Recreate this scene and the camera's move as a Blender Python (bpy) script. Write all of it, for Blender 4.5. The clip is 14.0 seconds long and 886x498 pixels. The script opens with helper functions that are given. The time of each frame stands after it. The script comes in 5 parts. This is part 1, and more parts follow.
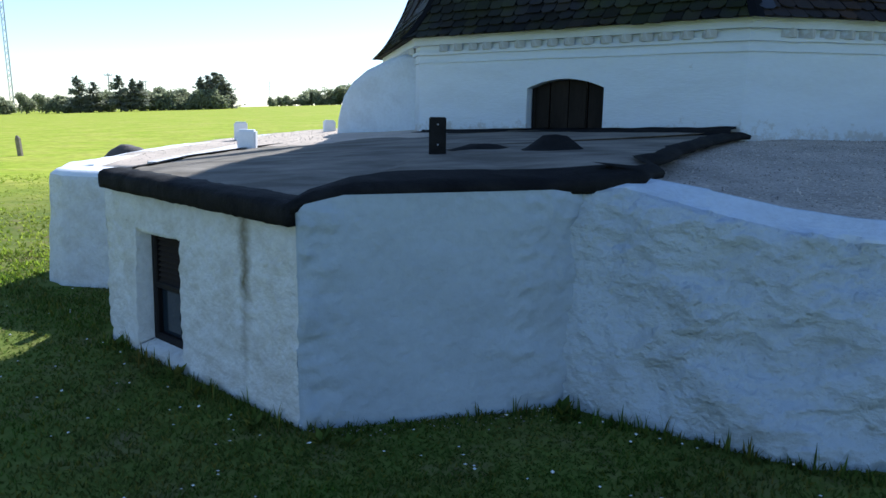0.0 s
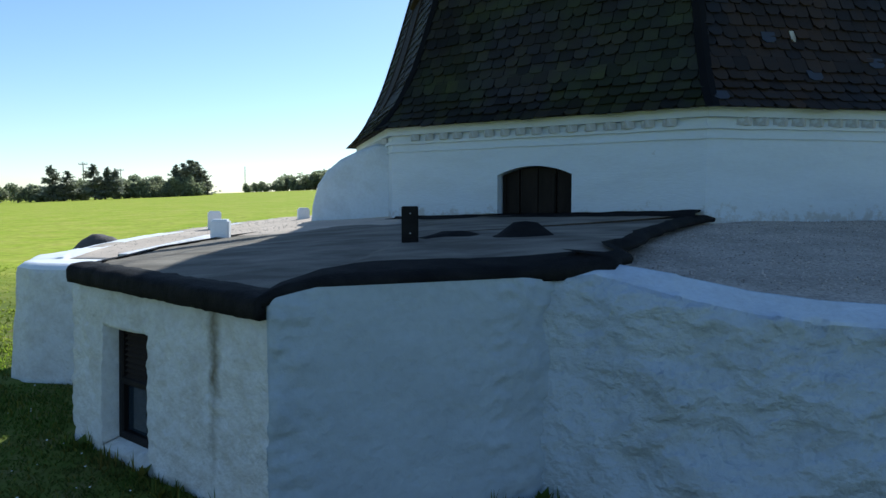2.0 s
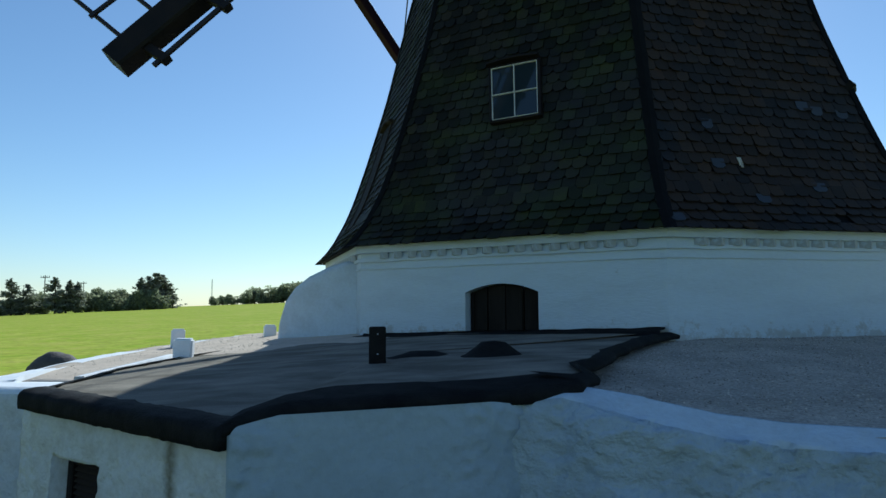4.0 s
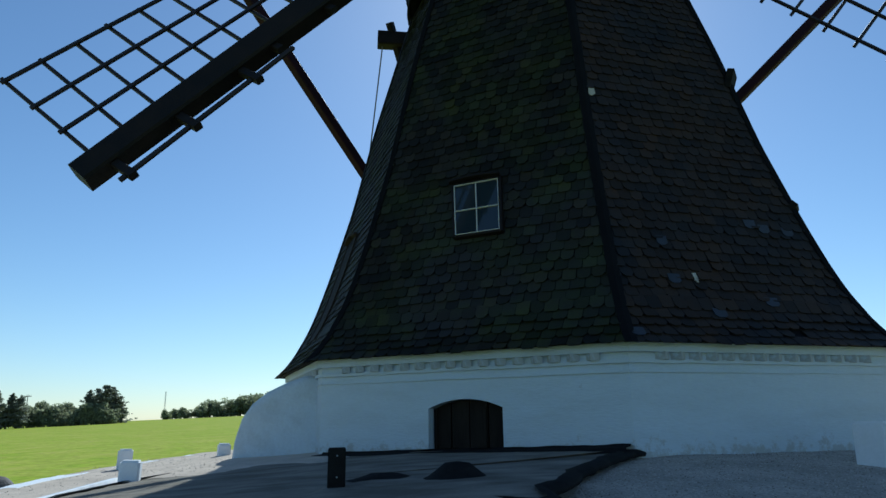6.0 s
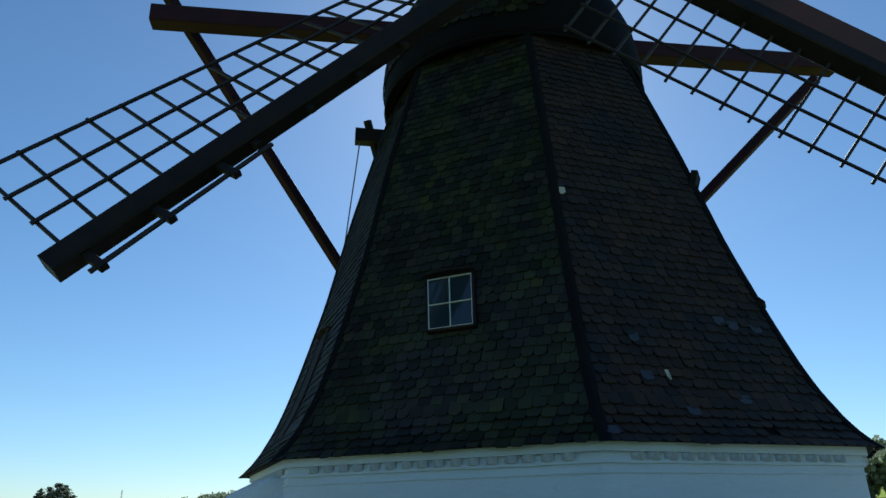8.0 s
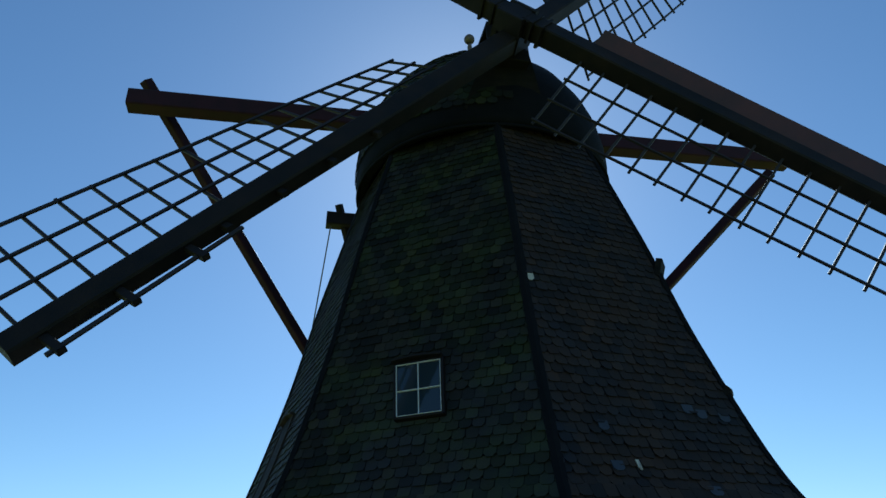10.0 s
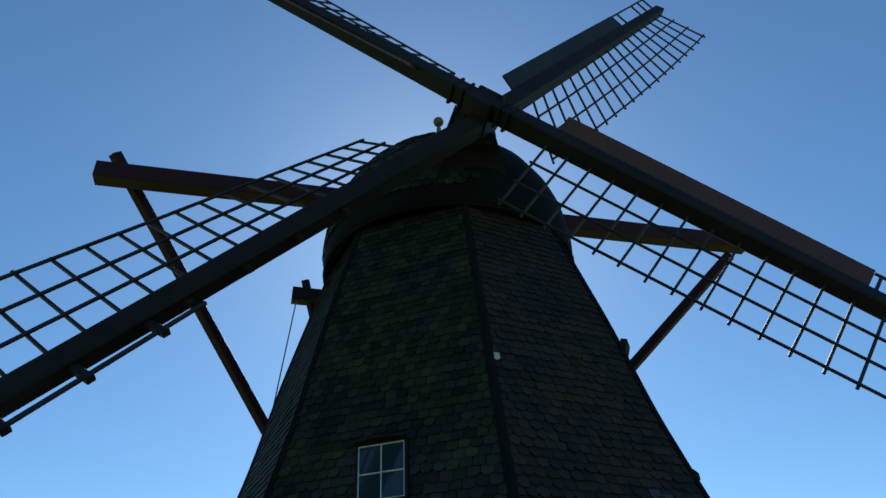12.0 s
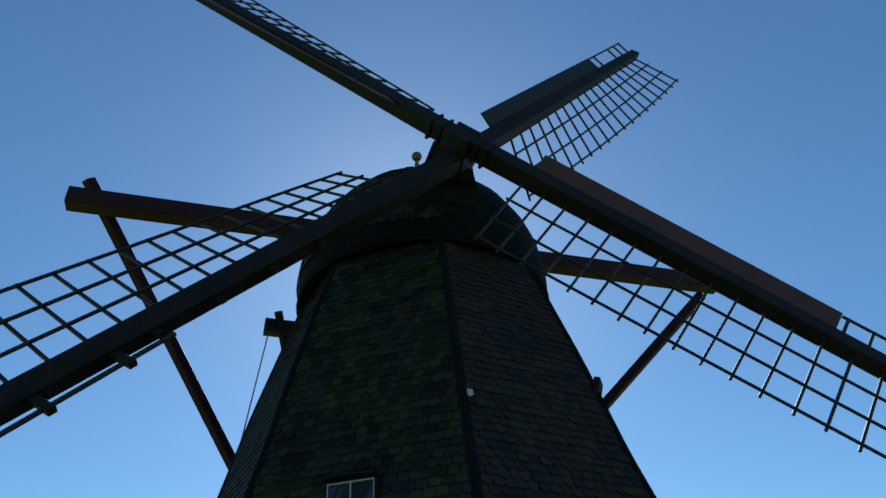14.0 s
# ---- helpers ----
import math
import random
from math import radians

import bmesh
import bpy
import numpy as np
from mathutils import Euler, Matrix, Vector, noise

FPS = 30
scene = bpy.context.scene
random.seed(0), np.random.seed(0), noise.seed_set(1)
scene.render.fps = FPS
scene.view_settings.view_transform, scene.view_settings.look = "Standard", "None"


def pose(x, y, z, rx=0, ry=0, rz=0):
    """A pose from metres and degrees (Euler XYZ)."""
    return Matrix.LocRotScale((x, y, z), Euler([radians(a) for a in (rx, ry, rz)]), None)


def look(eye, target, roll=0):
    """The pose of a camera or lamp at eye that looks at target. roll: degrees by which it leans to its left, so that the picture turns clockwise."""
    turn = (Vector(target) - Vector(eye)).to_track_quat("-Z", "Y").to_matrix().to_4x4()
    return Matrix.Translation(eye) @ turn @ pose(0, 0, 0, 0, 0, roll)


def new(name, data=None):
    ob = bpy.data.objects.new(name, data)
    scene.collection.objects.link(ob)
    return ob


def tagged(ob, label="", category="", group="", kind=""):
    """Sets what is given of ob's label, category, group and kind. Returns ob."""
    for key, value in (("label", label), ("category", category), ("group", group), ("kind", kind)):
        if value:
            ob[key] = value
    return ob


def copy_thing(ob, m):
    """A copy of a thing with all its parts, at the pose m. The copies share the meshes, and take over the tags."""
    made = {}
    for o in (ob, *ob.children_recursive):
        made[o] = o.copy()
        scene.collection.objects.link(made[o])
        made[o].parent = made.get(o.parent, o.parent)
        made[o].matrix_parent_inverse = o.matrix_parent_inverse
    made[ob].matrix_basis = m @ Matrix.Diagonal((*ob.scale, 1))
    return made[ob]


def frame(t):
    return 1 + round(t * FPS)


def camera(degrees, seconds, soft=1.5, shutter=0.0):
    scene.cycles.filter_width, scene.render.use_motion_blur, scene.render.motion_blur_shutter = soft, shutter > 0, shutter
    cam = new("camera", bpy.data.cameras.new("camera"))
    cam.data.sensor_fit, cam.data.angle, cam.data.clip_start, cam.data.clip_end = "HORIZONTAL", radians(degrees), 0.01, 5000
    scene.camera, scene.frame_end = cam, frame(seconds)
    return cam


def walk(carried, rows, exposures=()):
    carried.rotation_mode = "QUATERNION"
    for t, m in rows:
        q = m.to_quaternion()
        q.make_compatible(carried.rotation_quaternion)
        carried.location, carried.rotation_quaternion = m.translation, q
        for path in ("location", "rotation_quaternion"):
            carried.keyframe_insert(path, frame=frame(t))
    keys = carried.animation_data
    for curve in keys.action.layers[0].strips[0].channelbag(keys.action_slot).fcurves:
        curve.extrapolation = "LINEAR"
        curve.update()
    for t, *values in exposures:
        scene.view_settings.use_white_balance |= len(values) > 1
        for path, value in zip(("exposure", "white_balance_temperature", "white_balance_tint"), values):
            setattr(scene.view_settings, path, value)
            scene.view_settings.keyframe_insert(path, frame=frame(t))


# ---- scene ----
cam = camera(66.2, 14.0)
PATH = [
    (0.0, 0.000, 0.000, 2.000, 78.70, -0.71, 0.01),
    (0.5, 0.007, 0.007, 2.010, 79.63, -0.78, -0.45),
    (1.0, 0.012, 0.000, 2.023, 81.64, -0.56, -1.09),
    (1.5, 0.016, 0.004, 2.037, 83.62, -0.31, -1.62),
    (2.0, 0.022, -0.004, 2.054, 85.58, 0.11, -2.15),
    (2.5, 0.027, -0.019, 2.076, 87.90, 0.42, -2.73),
    (3.0, 0.031, -0.027, 2.094, 90.28, 0.37, -3.29),
    (5.5, 0.036, -0.059, 2.175, 101.93, 0.59, -7.10),
    (6.0, 0.041, -0.069, 2.188, 104.16, 0.70, -7.73),
    (6.5, 0.045, -0.079, 2.199, 106.32, 0.80, -8.31),
    (7.0, 0.041, -0.081, 2.211, 108.29, 0.82, -8.96),
    (7.5, 0.040, -0.096, 2.222, 109.96, 0.85, -9.45),
    (8.0, 0.046, -0.105, 2.231, 111.78, 0.86, -9.96),
    (10.5, 0.037, -0.145, 2.257, 120.35, 1.59, -13.16),
    (11.0, 0.042, -0.154, 2.264, 121.98, 1.85, -13.74),
    (11.5, 0.041, -0.162, 2.271, 123.61, 2.10, -14.51),
    (12.0, 0.040, -0.170, 2.273, 125.03, 2.10, -15.33),
    (12.5, 0.043, -0.171, 2.279, 126.19, 2.07, -16.14),
    (13.0, 0.044, -0.173, 2.285, 127.00, 2.04, -16.89),
    (13.5, 0.041, -0.181, 2.287, 127.42, 2.17, -17.37),
    (14.0, 0.045, -0.186, 2.294, 127.74, 2.29, -17.69),
]
EXPOSURES = [(0.0, 0.68, 5700, 11), (1.0, 0.55, 5700, 10), (2.5, 0.08, 5750, 3), (3.2, -0.06, 5650, 0), (5.5, -0.22, 5450, 0), (8.0, -0.25, 5300, -2), (11.0, -0.19, 5200, -4), (14.0, -0.28, 5150, -5)]
walk(cam, [(t, pose(*p)) for t, *p in PATH], EXPOSURES)

# ---- world and sun ----
SUN_AZ, SUN_EL = 15.8, 37.6          # degrees to the right of +y, degrees above the horizon
world = bpy.data.worlds.new("sky")
scene.world = world
world.use_nodes = True
sky = world.node_tree.nodes.new("ShaderNodeTexSky")
sky.sky_type = "NISHITA"
sky.sun_disc = False
sky.sun_elevation, sky.sun_rotation = radians(SUN_EL), radians(SUN_AZ)
sky.altitude, sky.air_density, sky.dust_density, sky.ozone_density = 20, 1.0, 0.22, 3.1
back = world.node_tree.nodes["Background"]
back.inputs["Strength"].default_value = 0.115
world.node_tree.links.new(sky.outputs[0], back.inputs["Color"])
sun = new("sun", bpy.data.lights.new("sun", "SUN"))
sun.data.energy, sun.data.angle, sun.data.color = 5.0, radians(0.53), (1.0, 0.95, 0.87)
sun_dir = Vector((math.sin(radians(SUN_AZ)) * math.cos(radians(SUN_EL)), math.cos(radians(SUN_AZ)) * math.cos(radians(SUN_EL)), math.sin(radians(SUN_EL))))
sun.matrix_world = look(sun_dir * 60, (0, 0, 0))


# ---- materials ----
def ramp(nodes, stops):
    n = nodes.new("ShaderNodeValToRGB")
    n.color_ramp.elements[0].position, n.color_ramp.elements[0].color = stops[0][0], (*stops[0][1], 1)
    n.color_ramp.elements[1].position, n.color_ramp.elements[1].color = stops[-1][0], (*stops[-1][1], 1)
    for p, c in stops[1:-1]:
        n.color_ramp.elements.new(p).color = (*c, 1)
    return n


def surface(name, base, spot, rough=0.8, scale=2.0, fine=30.0, bump=0.3, depth=0.01, stops=(0.35, 0.7), metal=0.0, grainy=0.55, vary=0.0, piece="", spec=0.4, tint=None, stretch=(1, 1, 1), specks=None):
    """A node material: two tones mixed by broad noise, finer grain over it, relief from both, and a change from piece to piece."""
    m = bpy.data.materials.new(name)
    m.use_nodes = True
    t, nodes, link = m.node_tree, m.node_tree.nodes, m.node_tree.links.new
    bsdf = nodes["Principled BSDF"]
    co = nodes.new("ShaderNodeTexCoord")
    mp = nodes.new("ShaderNodeMapping")
    mp.inputs["Scale"].default_value = stretch
    link(co.outputs["Object"], mp.inputs["Vector"])
    broad, grain = nodes.new("ShaderNodeTexNoise"), nodes.new("ShaderNodeTexNoise")
    broad.inputs["Scale"].default_value, broad.inputs["Detail"].default_value, broad.inputs["Roughness"].default_value = scale, 6, 0.6
    grain.inputs["Scale"].default_value, grain.inputs["Detail"].default_value = fine, 5
    link(mp.outputs[0], broad.inputs["Vector"])
    link(mp.outputs[0], grain.inputs["Vector"])
    cr = ramp(nodes, [(stops[0], base), (stops[1], spot)])
    link(broad.outputs["Fac"], cr.inputs["Fac"])
    mix = nodes.new("ShaderNodeMix")
    mix.data_type, mix.blend_type = "RGBA", "MULTIPLY"
    mix.inputs["Factor"].default_value = grainy
    gr = ramp(nodes, [(0.25, (0.6, 0.6, 0.6)), (0.75, (1.15, 1.15, 1.15))])
    link(grain.outputs["Fac"], gr.inputs["Fac"])
    link(cr.outputs["Color"], mix.inputs["A"])
    link(gr.outputs["Color"], mix.inputs["B"])
    colour = mix.outputs["Result"]
    if piece:
        if piece == "island":
            rnd = nodes.new("ShaderNodeNewGeometry").outputs["Random Per Island"]
        else:
            rnd = nodes.new("ShaderNodeObjectInfo").outputs["Random"]
        hsv = nodes.new("ShaderNodeHueSaturation")
        mr = nodes.new("ShaderNodeMapRange")
        mr.inputs["To Min"].default_value, mr.inputs["To Max"].default_value = 1 - vary, 1 + vary
        link(rnd, mr.inputs["Value"])
        link(mr.outputs[0], hsv.inputs["Value"])
        link(colour, hsv.inputs["Color"])
        colour = hsv.outputs["Color"]
        if tint:
            tr = ramp(nodes, tint)
            frac = nodes.new("ShaderNodeMath")
            frac.operation = "FRACT"
            mul = nodes.new("ShaderNodeMath")
            mul.operation = "MULTIPLY"
            mul.inputs[1].default_value = 7.31
            link(rnd, mul.inputs[0])
            link(mul.outputs[0], frac.inputs[0])
            link(frac.outputs[0], tr.inputs["Fac"])
            tm = nodes.new("ShaderNodeMix")
            tm.data_type, tm.blend_type = "RGBA", "MULTIPLY"
            tm.inputs["Factor"].default_value = 1.0
            link(colour, tm.inputs["A"])
            link(tr.outputs["Color"], tm.inputs["B"])
            colour = tm.outputs["Result"]
    if specks:
        sp = nodes.new("ShaderNodeTexNoise")
        sp.inputs["Scale"].default_value, sp.inputs["Detail"].default_value, sp.inputs["Roughness"].default_value = specks[0], 8, 0.7
        link(mp.outputs[0], sp.inputs["Vector"])
        sr = ramp(nodes, [(specks[1], (0, 0, 0)), (specks[1] + 0.06, (1, 1, 1))])
        link(sp.outputs["Fac"], sr.inputs["Fac"])
        sm = nodes.new("ShaderNodeMix")
        sm.data_type = "RGBA"
        sm.inputs["B"].default_value = (*specks[2], 1)
        link(sr.outputs["Color"], sm.inputs["Factor"])
        link(colour, sm.inputs["A"])
        colour = sm.outputs["Result"]
    link(colour, bsdf.inputs["Base Color"])
    rr = nodes.new("ShaderNodeMapRange")
    rr.inputs["To Min"].default_value, rr.inputs["To Max"].default_value = max(0.05, rough - 0.12), min(1.0, rough + 0.1)
    link(grain.outputs["Fac"], rr.inputs["Value"])
    link(rr.outputs[0], bsdf.inputs["Roughness"])
    bsdf.inputs["Metallic"].default_value = metal
    bsdf.inputs["Specular IOR Level"].default_value = spec
    if bump:
        add = nodes.new("ShaderNodeMath")
        add.operation = "MULTIPLY_ADD"
        add.inputs[1].default_value = 2.0
        link(broad.outputs["Fac"], add.inputs[0])
        link(grain.outputs["Fac"], add.inputs[2])
        bp = nodes.new("ShaderNodeBump")
        bp.inputs["Strength"].default_value, bp.inputs["Distance"].default_value = bump, depth
        link(add.outputs[0], bp.inputs["Height"])
        link(bp.outputs[0], bsdf.inputs["Normal"])
    return m


# creamier than the side wall: bounce off lit grass is in the colour
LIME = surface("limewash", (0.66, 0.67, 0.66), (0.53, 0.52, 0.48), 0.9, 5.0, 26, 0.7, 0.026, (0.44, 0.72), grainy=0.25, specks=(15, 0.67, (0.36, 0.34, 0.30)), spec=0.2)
LIME_COPING = surface("pale_limewash", (0.80, 0.82, 0.85), (0.74, 0.76, 0.78), 0.85, 3.0, 30, 0.3, 0.01, (0.5, 0.8), grainy=0.1, spec=0.2)
# paler lime; on the south wall's top it stands for skylight
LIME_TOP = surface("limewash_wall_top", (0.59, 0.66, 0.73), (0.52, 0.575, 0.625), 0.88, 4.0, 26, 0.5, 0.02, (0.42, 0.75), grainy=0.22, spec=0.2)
# trowelled smooth; darker and bluer than the front, its shade put into the colour
LIME_SIDE = surface("limewash_trowelled_shaded", (0.41, 0.475, 0.535), (0.345, 0.40, 0.45), 0.85, 1.6, 18, 0.55, 0.022, (0.40, 0.75), grainy=0.2, specks=(7, 0.72, (0.30, 0.30, 0.28)), spec=0.2)
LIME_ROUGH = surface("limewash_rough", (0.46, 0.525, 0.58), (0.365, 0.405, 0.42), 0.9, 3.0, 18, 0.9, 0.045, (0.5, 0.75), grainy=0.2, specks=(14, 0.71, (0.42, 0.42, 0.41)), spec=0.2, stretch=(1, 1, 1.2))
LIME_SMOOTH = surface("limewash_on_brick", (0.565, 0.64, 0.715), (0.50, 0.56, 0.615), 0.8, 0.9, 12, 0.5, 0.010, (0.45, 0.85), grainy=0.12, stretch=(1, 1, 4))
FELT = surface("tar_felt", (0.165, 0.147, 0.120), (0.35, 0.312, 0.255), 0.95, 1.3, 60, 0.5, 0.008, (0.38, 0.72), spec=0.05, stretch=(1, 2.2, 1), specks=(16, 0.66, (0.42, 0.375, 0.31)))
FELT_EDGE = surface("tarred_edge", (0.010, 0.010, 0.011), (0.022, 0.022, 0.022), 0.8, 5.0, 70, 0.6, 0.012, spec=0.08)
GRAVEL = surface("gravel", (0.62, 0.55, 0.47), (0.44, 0.39, 0.33), 0.98, 2.0, 34, 1.0, 0.04, (0.35, 0.7), spec=0.05, grainy=1.0)
# sunlit copy of the gravel: the sun's brightness is in its paler tone
GRAVEL_SUNLIT = surface("sunlit_sandy_gravel", (0.66, 0.56, 0.46), (0.50, 0.42, 0.34), 0.98, 2.5, 45, 0.4, 0.012, (0.35, 0.7), grainy=0.4, spec=0.05)
SLATE = surface("mossy_slate", (0.019, 0.019, 0.018), (0.025, 0.032, 0.012), 0.74, 1.1, 35, 0.4, 0.006, (0.42, 0.64), vary=0.5, piece="island", spec=0.16,
                tint=[(0.0, (0.8, 0.8, 0.9)), (0.5, (1, 1, 1)), (1.0, (1.25, 1.1, 0.85))])
SLATE_PIECE = surface("mossy_slate_piece", (0.019, 0.019, 0.018), (0.025, 0.032, 0.012), 0.74, 1.1, 35, 0.4, 0.006, (0.42, 0.64), vary=0.5, piece="object", spec=0.3,
                      tint=[(0.0, (0.8, 0.8, 0.9)), (0.5, (1, 1, 1)), (1.0, (1.25, 1.1, 0.85))])
SLATE_BROWN = surface("brown_slate", (0.027, 0.017, 0.010), (0.013, 0.013, 0.015), 0.72, 0.9, 35, 0.4, 0.006, (0.4, 0.65), vary=0.4, piece="island", spec=0.3,
                      tint=[(0.0, (0.75, 0.8, 0.95)), (0.5, (1, 1, 1)), (1.0, (1.2, 1.05, 0.9))])
BLUE_SLATE = surface("new_blue_slate", (0.034, 0.040, 0.056), (0.024, 0.029, 0.040), 0.5, 4, 40, 0.2, 0.004)
HIP = surface("tarred_hip_felt", (0.004, 0.005, 0.007), (0.008, 0.008, 0.010), 0.85, 3, 40, 0.4, 0.01, spec=0.12)
BOARDS = surface("tarred_boards", (0.010, 0.010, 0.011), (0.020, 0.017, 0.015), 0.8, 2.0, 30, 0.5, 0.01, stretch=(1, 1, 4), spec=0.1)
TIMBER = surface("brown_painted_timber", (0.036, 0.013, 0.021), (0.022, 0.011, 0.017), 0.6, 2.2, 40, 0.4, 0.008, spec=0.12)
DARK_TIMBER = surface("black_stained_timber", (0.011, 0.010, 0.011), (0.022, 0.016, 0.014), 0.6, 2.0, 40, 0.4, 0.008, spec=0.15)
RED_BOARD = surface("red_brown_board", (0.070, 0.022, 0.019), (0.042, 0.017, 0.015), 0.55, 1.5, 30, 0.3, 0.006)
BLACK_BOARD = surface("black_board", (0.012, 0.012, 0.016), (0.018, 0.016, 0.017), 0.55, 1.5, 30, 0.3, 0.006)
LATH = surface("dark_sail_lath", (0.014, 0.012, 0.016), (0.026, 0.018, 0.020), 0.6, 3, 40, 0.2, 0.004)
WHITE_PAINT = surface("white_paint", (0.78, 0.78, 0.76), (0.62, 0.62, 0.60), 0.5, 6, 60, 0.2, 0.003)
GREY_BOARD = surface("weathered_dark_board", (0.024, 0.019, 0.017), (0.045, 0.036, 0.030), 0.8, 2.5, 35, 0.5, 0.008, stretch=(1, 1, 0.3), spec=0.1)
HATCH_BOARD = surface("tarred_hatch_board", (0.012, 0.011, 0.010), (0.026, 0.022, 0.019), 0.7, 3.0, 35, 0.5, 0.008, stretch=(1, 1, 0.3), specks=(11, 0.72, (0.09, 0.085, 0.08)), spec=0.06)
STONE = surface("field_stone", (0.10, 0.085, 0.08), (0.16, 0.14, 0.13), 0.85, 1.5, 20, 0.7, 0.03)
GRANITE = surface("weathered_post", (0.30, 0.25, 0.20), (0.20, 0.16, 0.13), 0.9, 5, 40, 0.6, 0.01)
ROPE = surface("rope", (0.20, 0.19, 0.17), (0.12, 0.11, 0.10), 0.9, 8, 60, 0.2, 0.002)
STEEL = surface("galvanised_steel", (0.42, 0.45, 0.48), (0.34, 0.36, 0.38), 0.5, 1, 20, 0.1, 0.004, metal=0.3)
BRASS = surface("dull_gilt_ball", (0.22, 0.17, 0.14), (0.15, 0.12, 0.10), 0.55, 5, 40, 0.1, 0.003, metal=0.3)
MORTAR = surface("pale_mortar", (0.55, 0.52, 0.46), (0.42, 0.40, 0.36), 0.95, 5, 50, 0.4, 0.008)
BARK = surface("bark", (0.08, 0.06, 0.045), (0.05, 0.04, 0.03), 0.95, 3, 30, 0.5, 0.02)
# distance haze is put into the paled, greyed leaf colours of the far trees
CONIFER = surface("conifer_foliage", (0.26, 0.28, 0.23), (0.31, 0.32, 0.22), 0.9, 0.5, 6, 0.0, 0.01, vary=0.35, piece="island")
BROADLEAF = surface("broadleaf_foliage", (0.28, 0.31, 0.20), (0.33, 0.35, 0.20), 0.9, 0.5, 6, 0.0, 0.01, vary=0.35, piece="island")
GRASS = surface("lawn", (0.32, 0.41, 0.034), (0.46, 0.45, 0.085), 0.95, 0.35, 2.2, 0.8, 0.09, (0.35, 0.7), spec=0.03, grainy=0.8)
BLADE = surface("grass_blade", (0.095, 0.155, 0.030), (0.155, 0.165, 0.055), 0.8, 0.7, 5, 0.0, 0.01, (0.4, 0.7), vary=0.4, piece="island", spec=0.05, tint=[(0.0, (0.9, 1.05, 0.8)), (0.7, (1, 1, 1)), (0.85, (1.5, 1.15, 0.9)), (1.0, (1.8, 1.25, 1.0))])
def leafy(m, amount):
    """Lets light through thin leaves: mixes a translucent layer of the same colour into m."""
    nodes, link = m.node_tree.nodes, m.node_tree.links.new
    bsdf = nodes["Principled BSDF"]
    tr, mx = nodes.new("ShaderNodeBsdfTranslucent"), nodes.new("ShaderNodeMixShader")
    link(bsdf.inputs["Base Color"].links[0].from_socket, tr.inputs["Color"])
    mx.inputs[0].default_value = amount
    link(bsdf.outputs[0], mx.inputs[1])
    link(tr.outputs[0], mx.inputs[2])
    link(mx.outputs[0], nodes["Material Output"].inputs["Surface"])
    return m


TUFT = surface("field_tuft", (0.24, 0.34, 0.03), (0.36, 0.37, 0.08), 0.9, 0.2, 5, 0.0, 0.01, (0.4, 0.7), vary=0.35, piece="island", spec=0.03)
PETAL = surface("white_petal", (0.8, 0.8, 0.78), (0.7, 0.7, 0.66), 0.8, 20, 60, 0.0, 0.001)
for m_ in (TUFT, BLADE, CONIFER, BROADLEAF):
    leafy(m_, 0.6)


def stained_lime():
    """The limewash of the annex front, with a rain stain that runs down from the eaves."""
    m = LIME.copy()
    m.name = "limewash_stained"
    nodes, link = m.node_tree.nodes, m.node_tree.links.new
    bsdf = nodes["Principled BSDF"]
    before = bsdf.inputs["Base Color"].links[0].from_socket
    co = nodes.new("ShaderNodeTexCoord")
    dot = nodes.new("ShaderNodeVectorMath")
    dot.operation = "DOT_PRODUCT"
    dot.inputs[1].default_value = (-0.76613, 0.64268, 0)
    link(co.outputs["Object"], dot.inputs[0])
    wob = nodes.new("ShaderNodeTexNoise")
    wob.inputs["Scale"].default_value, wob.inputs["Detail"].default_value = 13, 8
    link(co.outputs["Object"], wob.inputs["Vector"])
    off = nodes.new("ShaderNodeMath")
    off.operation = "MULTIPLY_ADD"
    off.inputs[1].default_value, off.inputs[2].default_value = 0.10, -3.295 - 0.575 - 0.05
    link(wob.outputs["Fac"], off.inputs[0])
    add = nodes.new("ShaderNodeMath")
    link(dot.outputs["Value"], add.inputs[0])
    link(off.outputs[0], add.inputs[1])
    ab = nodes.new("ShaderNodeMath")
    ab.operation = "ABSOLUTE"
    link(add.outputs[0], ab.inputs[0])
    xyz = nodes.new("ShaderNodeSeparateXYZ")
    link(co.outputs["Object"], xyz.inputs[0])
    wide = nodes.new("ShaderNodeMapRange")
    wide.inputs["From Min"].default_value, wide.inputs["From Max"].default_value = 0.1, 1.25
    wide.inputs["To Min"].default_value, wide.inputs["To Max"].default_value = 0.035, 0.10
    link(xyz.outputs["Z"], wide.inputs["Value"])
    frac = nodes.new("ShaderNodeMath")
    frac.operation = "DIVIDE"
    link(ab.outputs[0], frac.inputs[0])
    link(wide.outputs[0], frac.inputs[1])
    core = ramp(nodes, [(0.05, (1, 1, 1)), (1.0, (0, 0, 0))])
    link(frac.outputs[0], core.inputs["Fac"])
    fade = ramp(nodes, [(0.0, (0.05, 0.05, 0.05)), (0.4, (0.40, 0.40, 0.40)), (0.72, (0.42, 0.42, 0.42)), (0.86, (0.95, 0.95, 0.95)), (1.0, (0.8, 0.8, 0.8))])
    link(xyz.outputs["Z"], fade.inputs["Fac"])
    mul = nodes.new("ShaderNodeMath")
    mul.operation = "MULTIPLY"
    link(core.outputs["Color"], mul.inputs[0])
    link(fade.outputs["Color"], mul.inputs[1])
    mix = nodes.new("ShaderNodeMix")
    mix.data_type = "RGBA"
    mix.inputs["B"].default_value = (0.16, 0.14, 0.085, 1)
    link(mul.outputs[0], mix.inputs["Factor"])
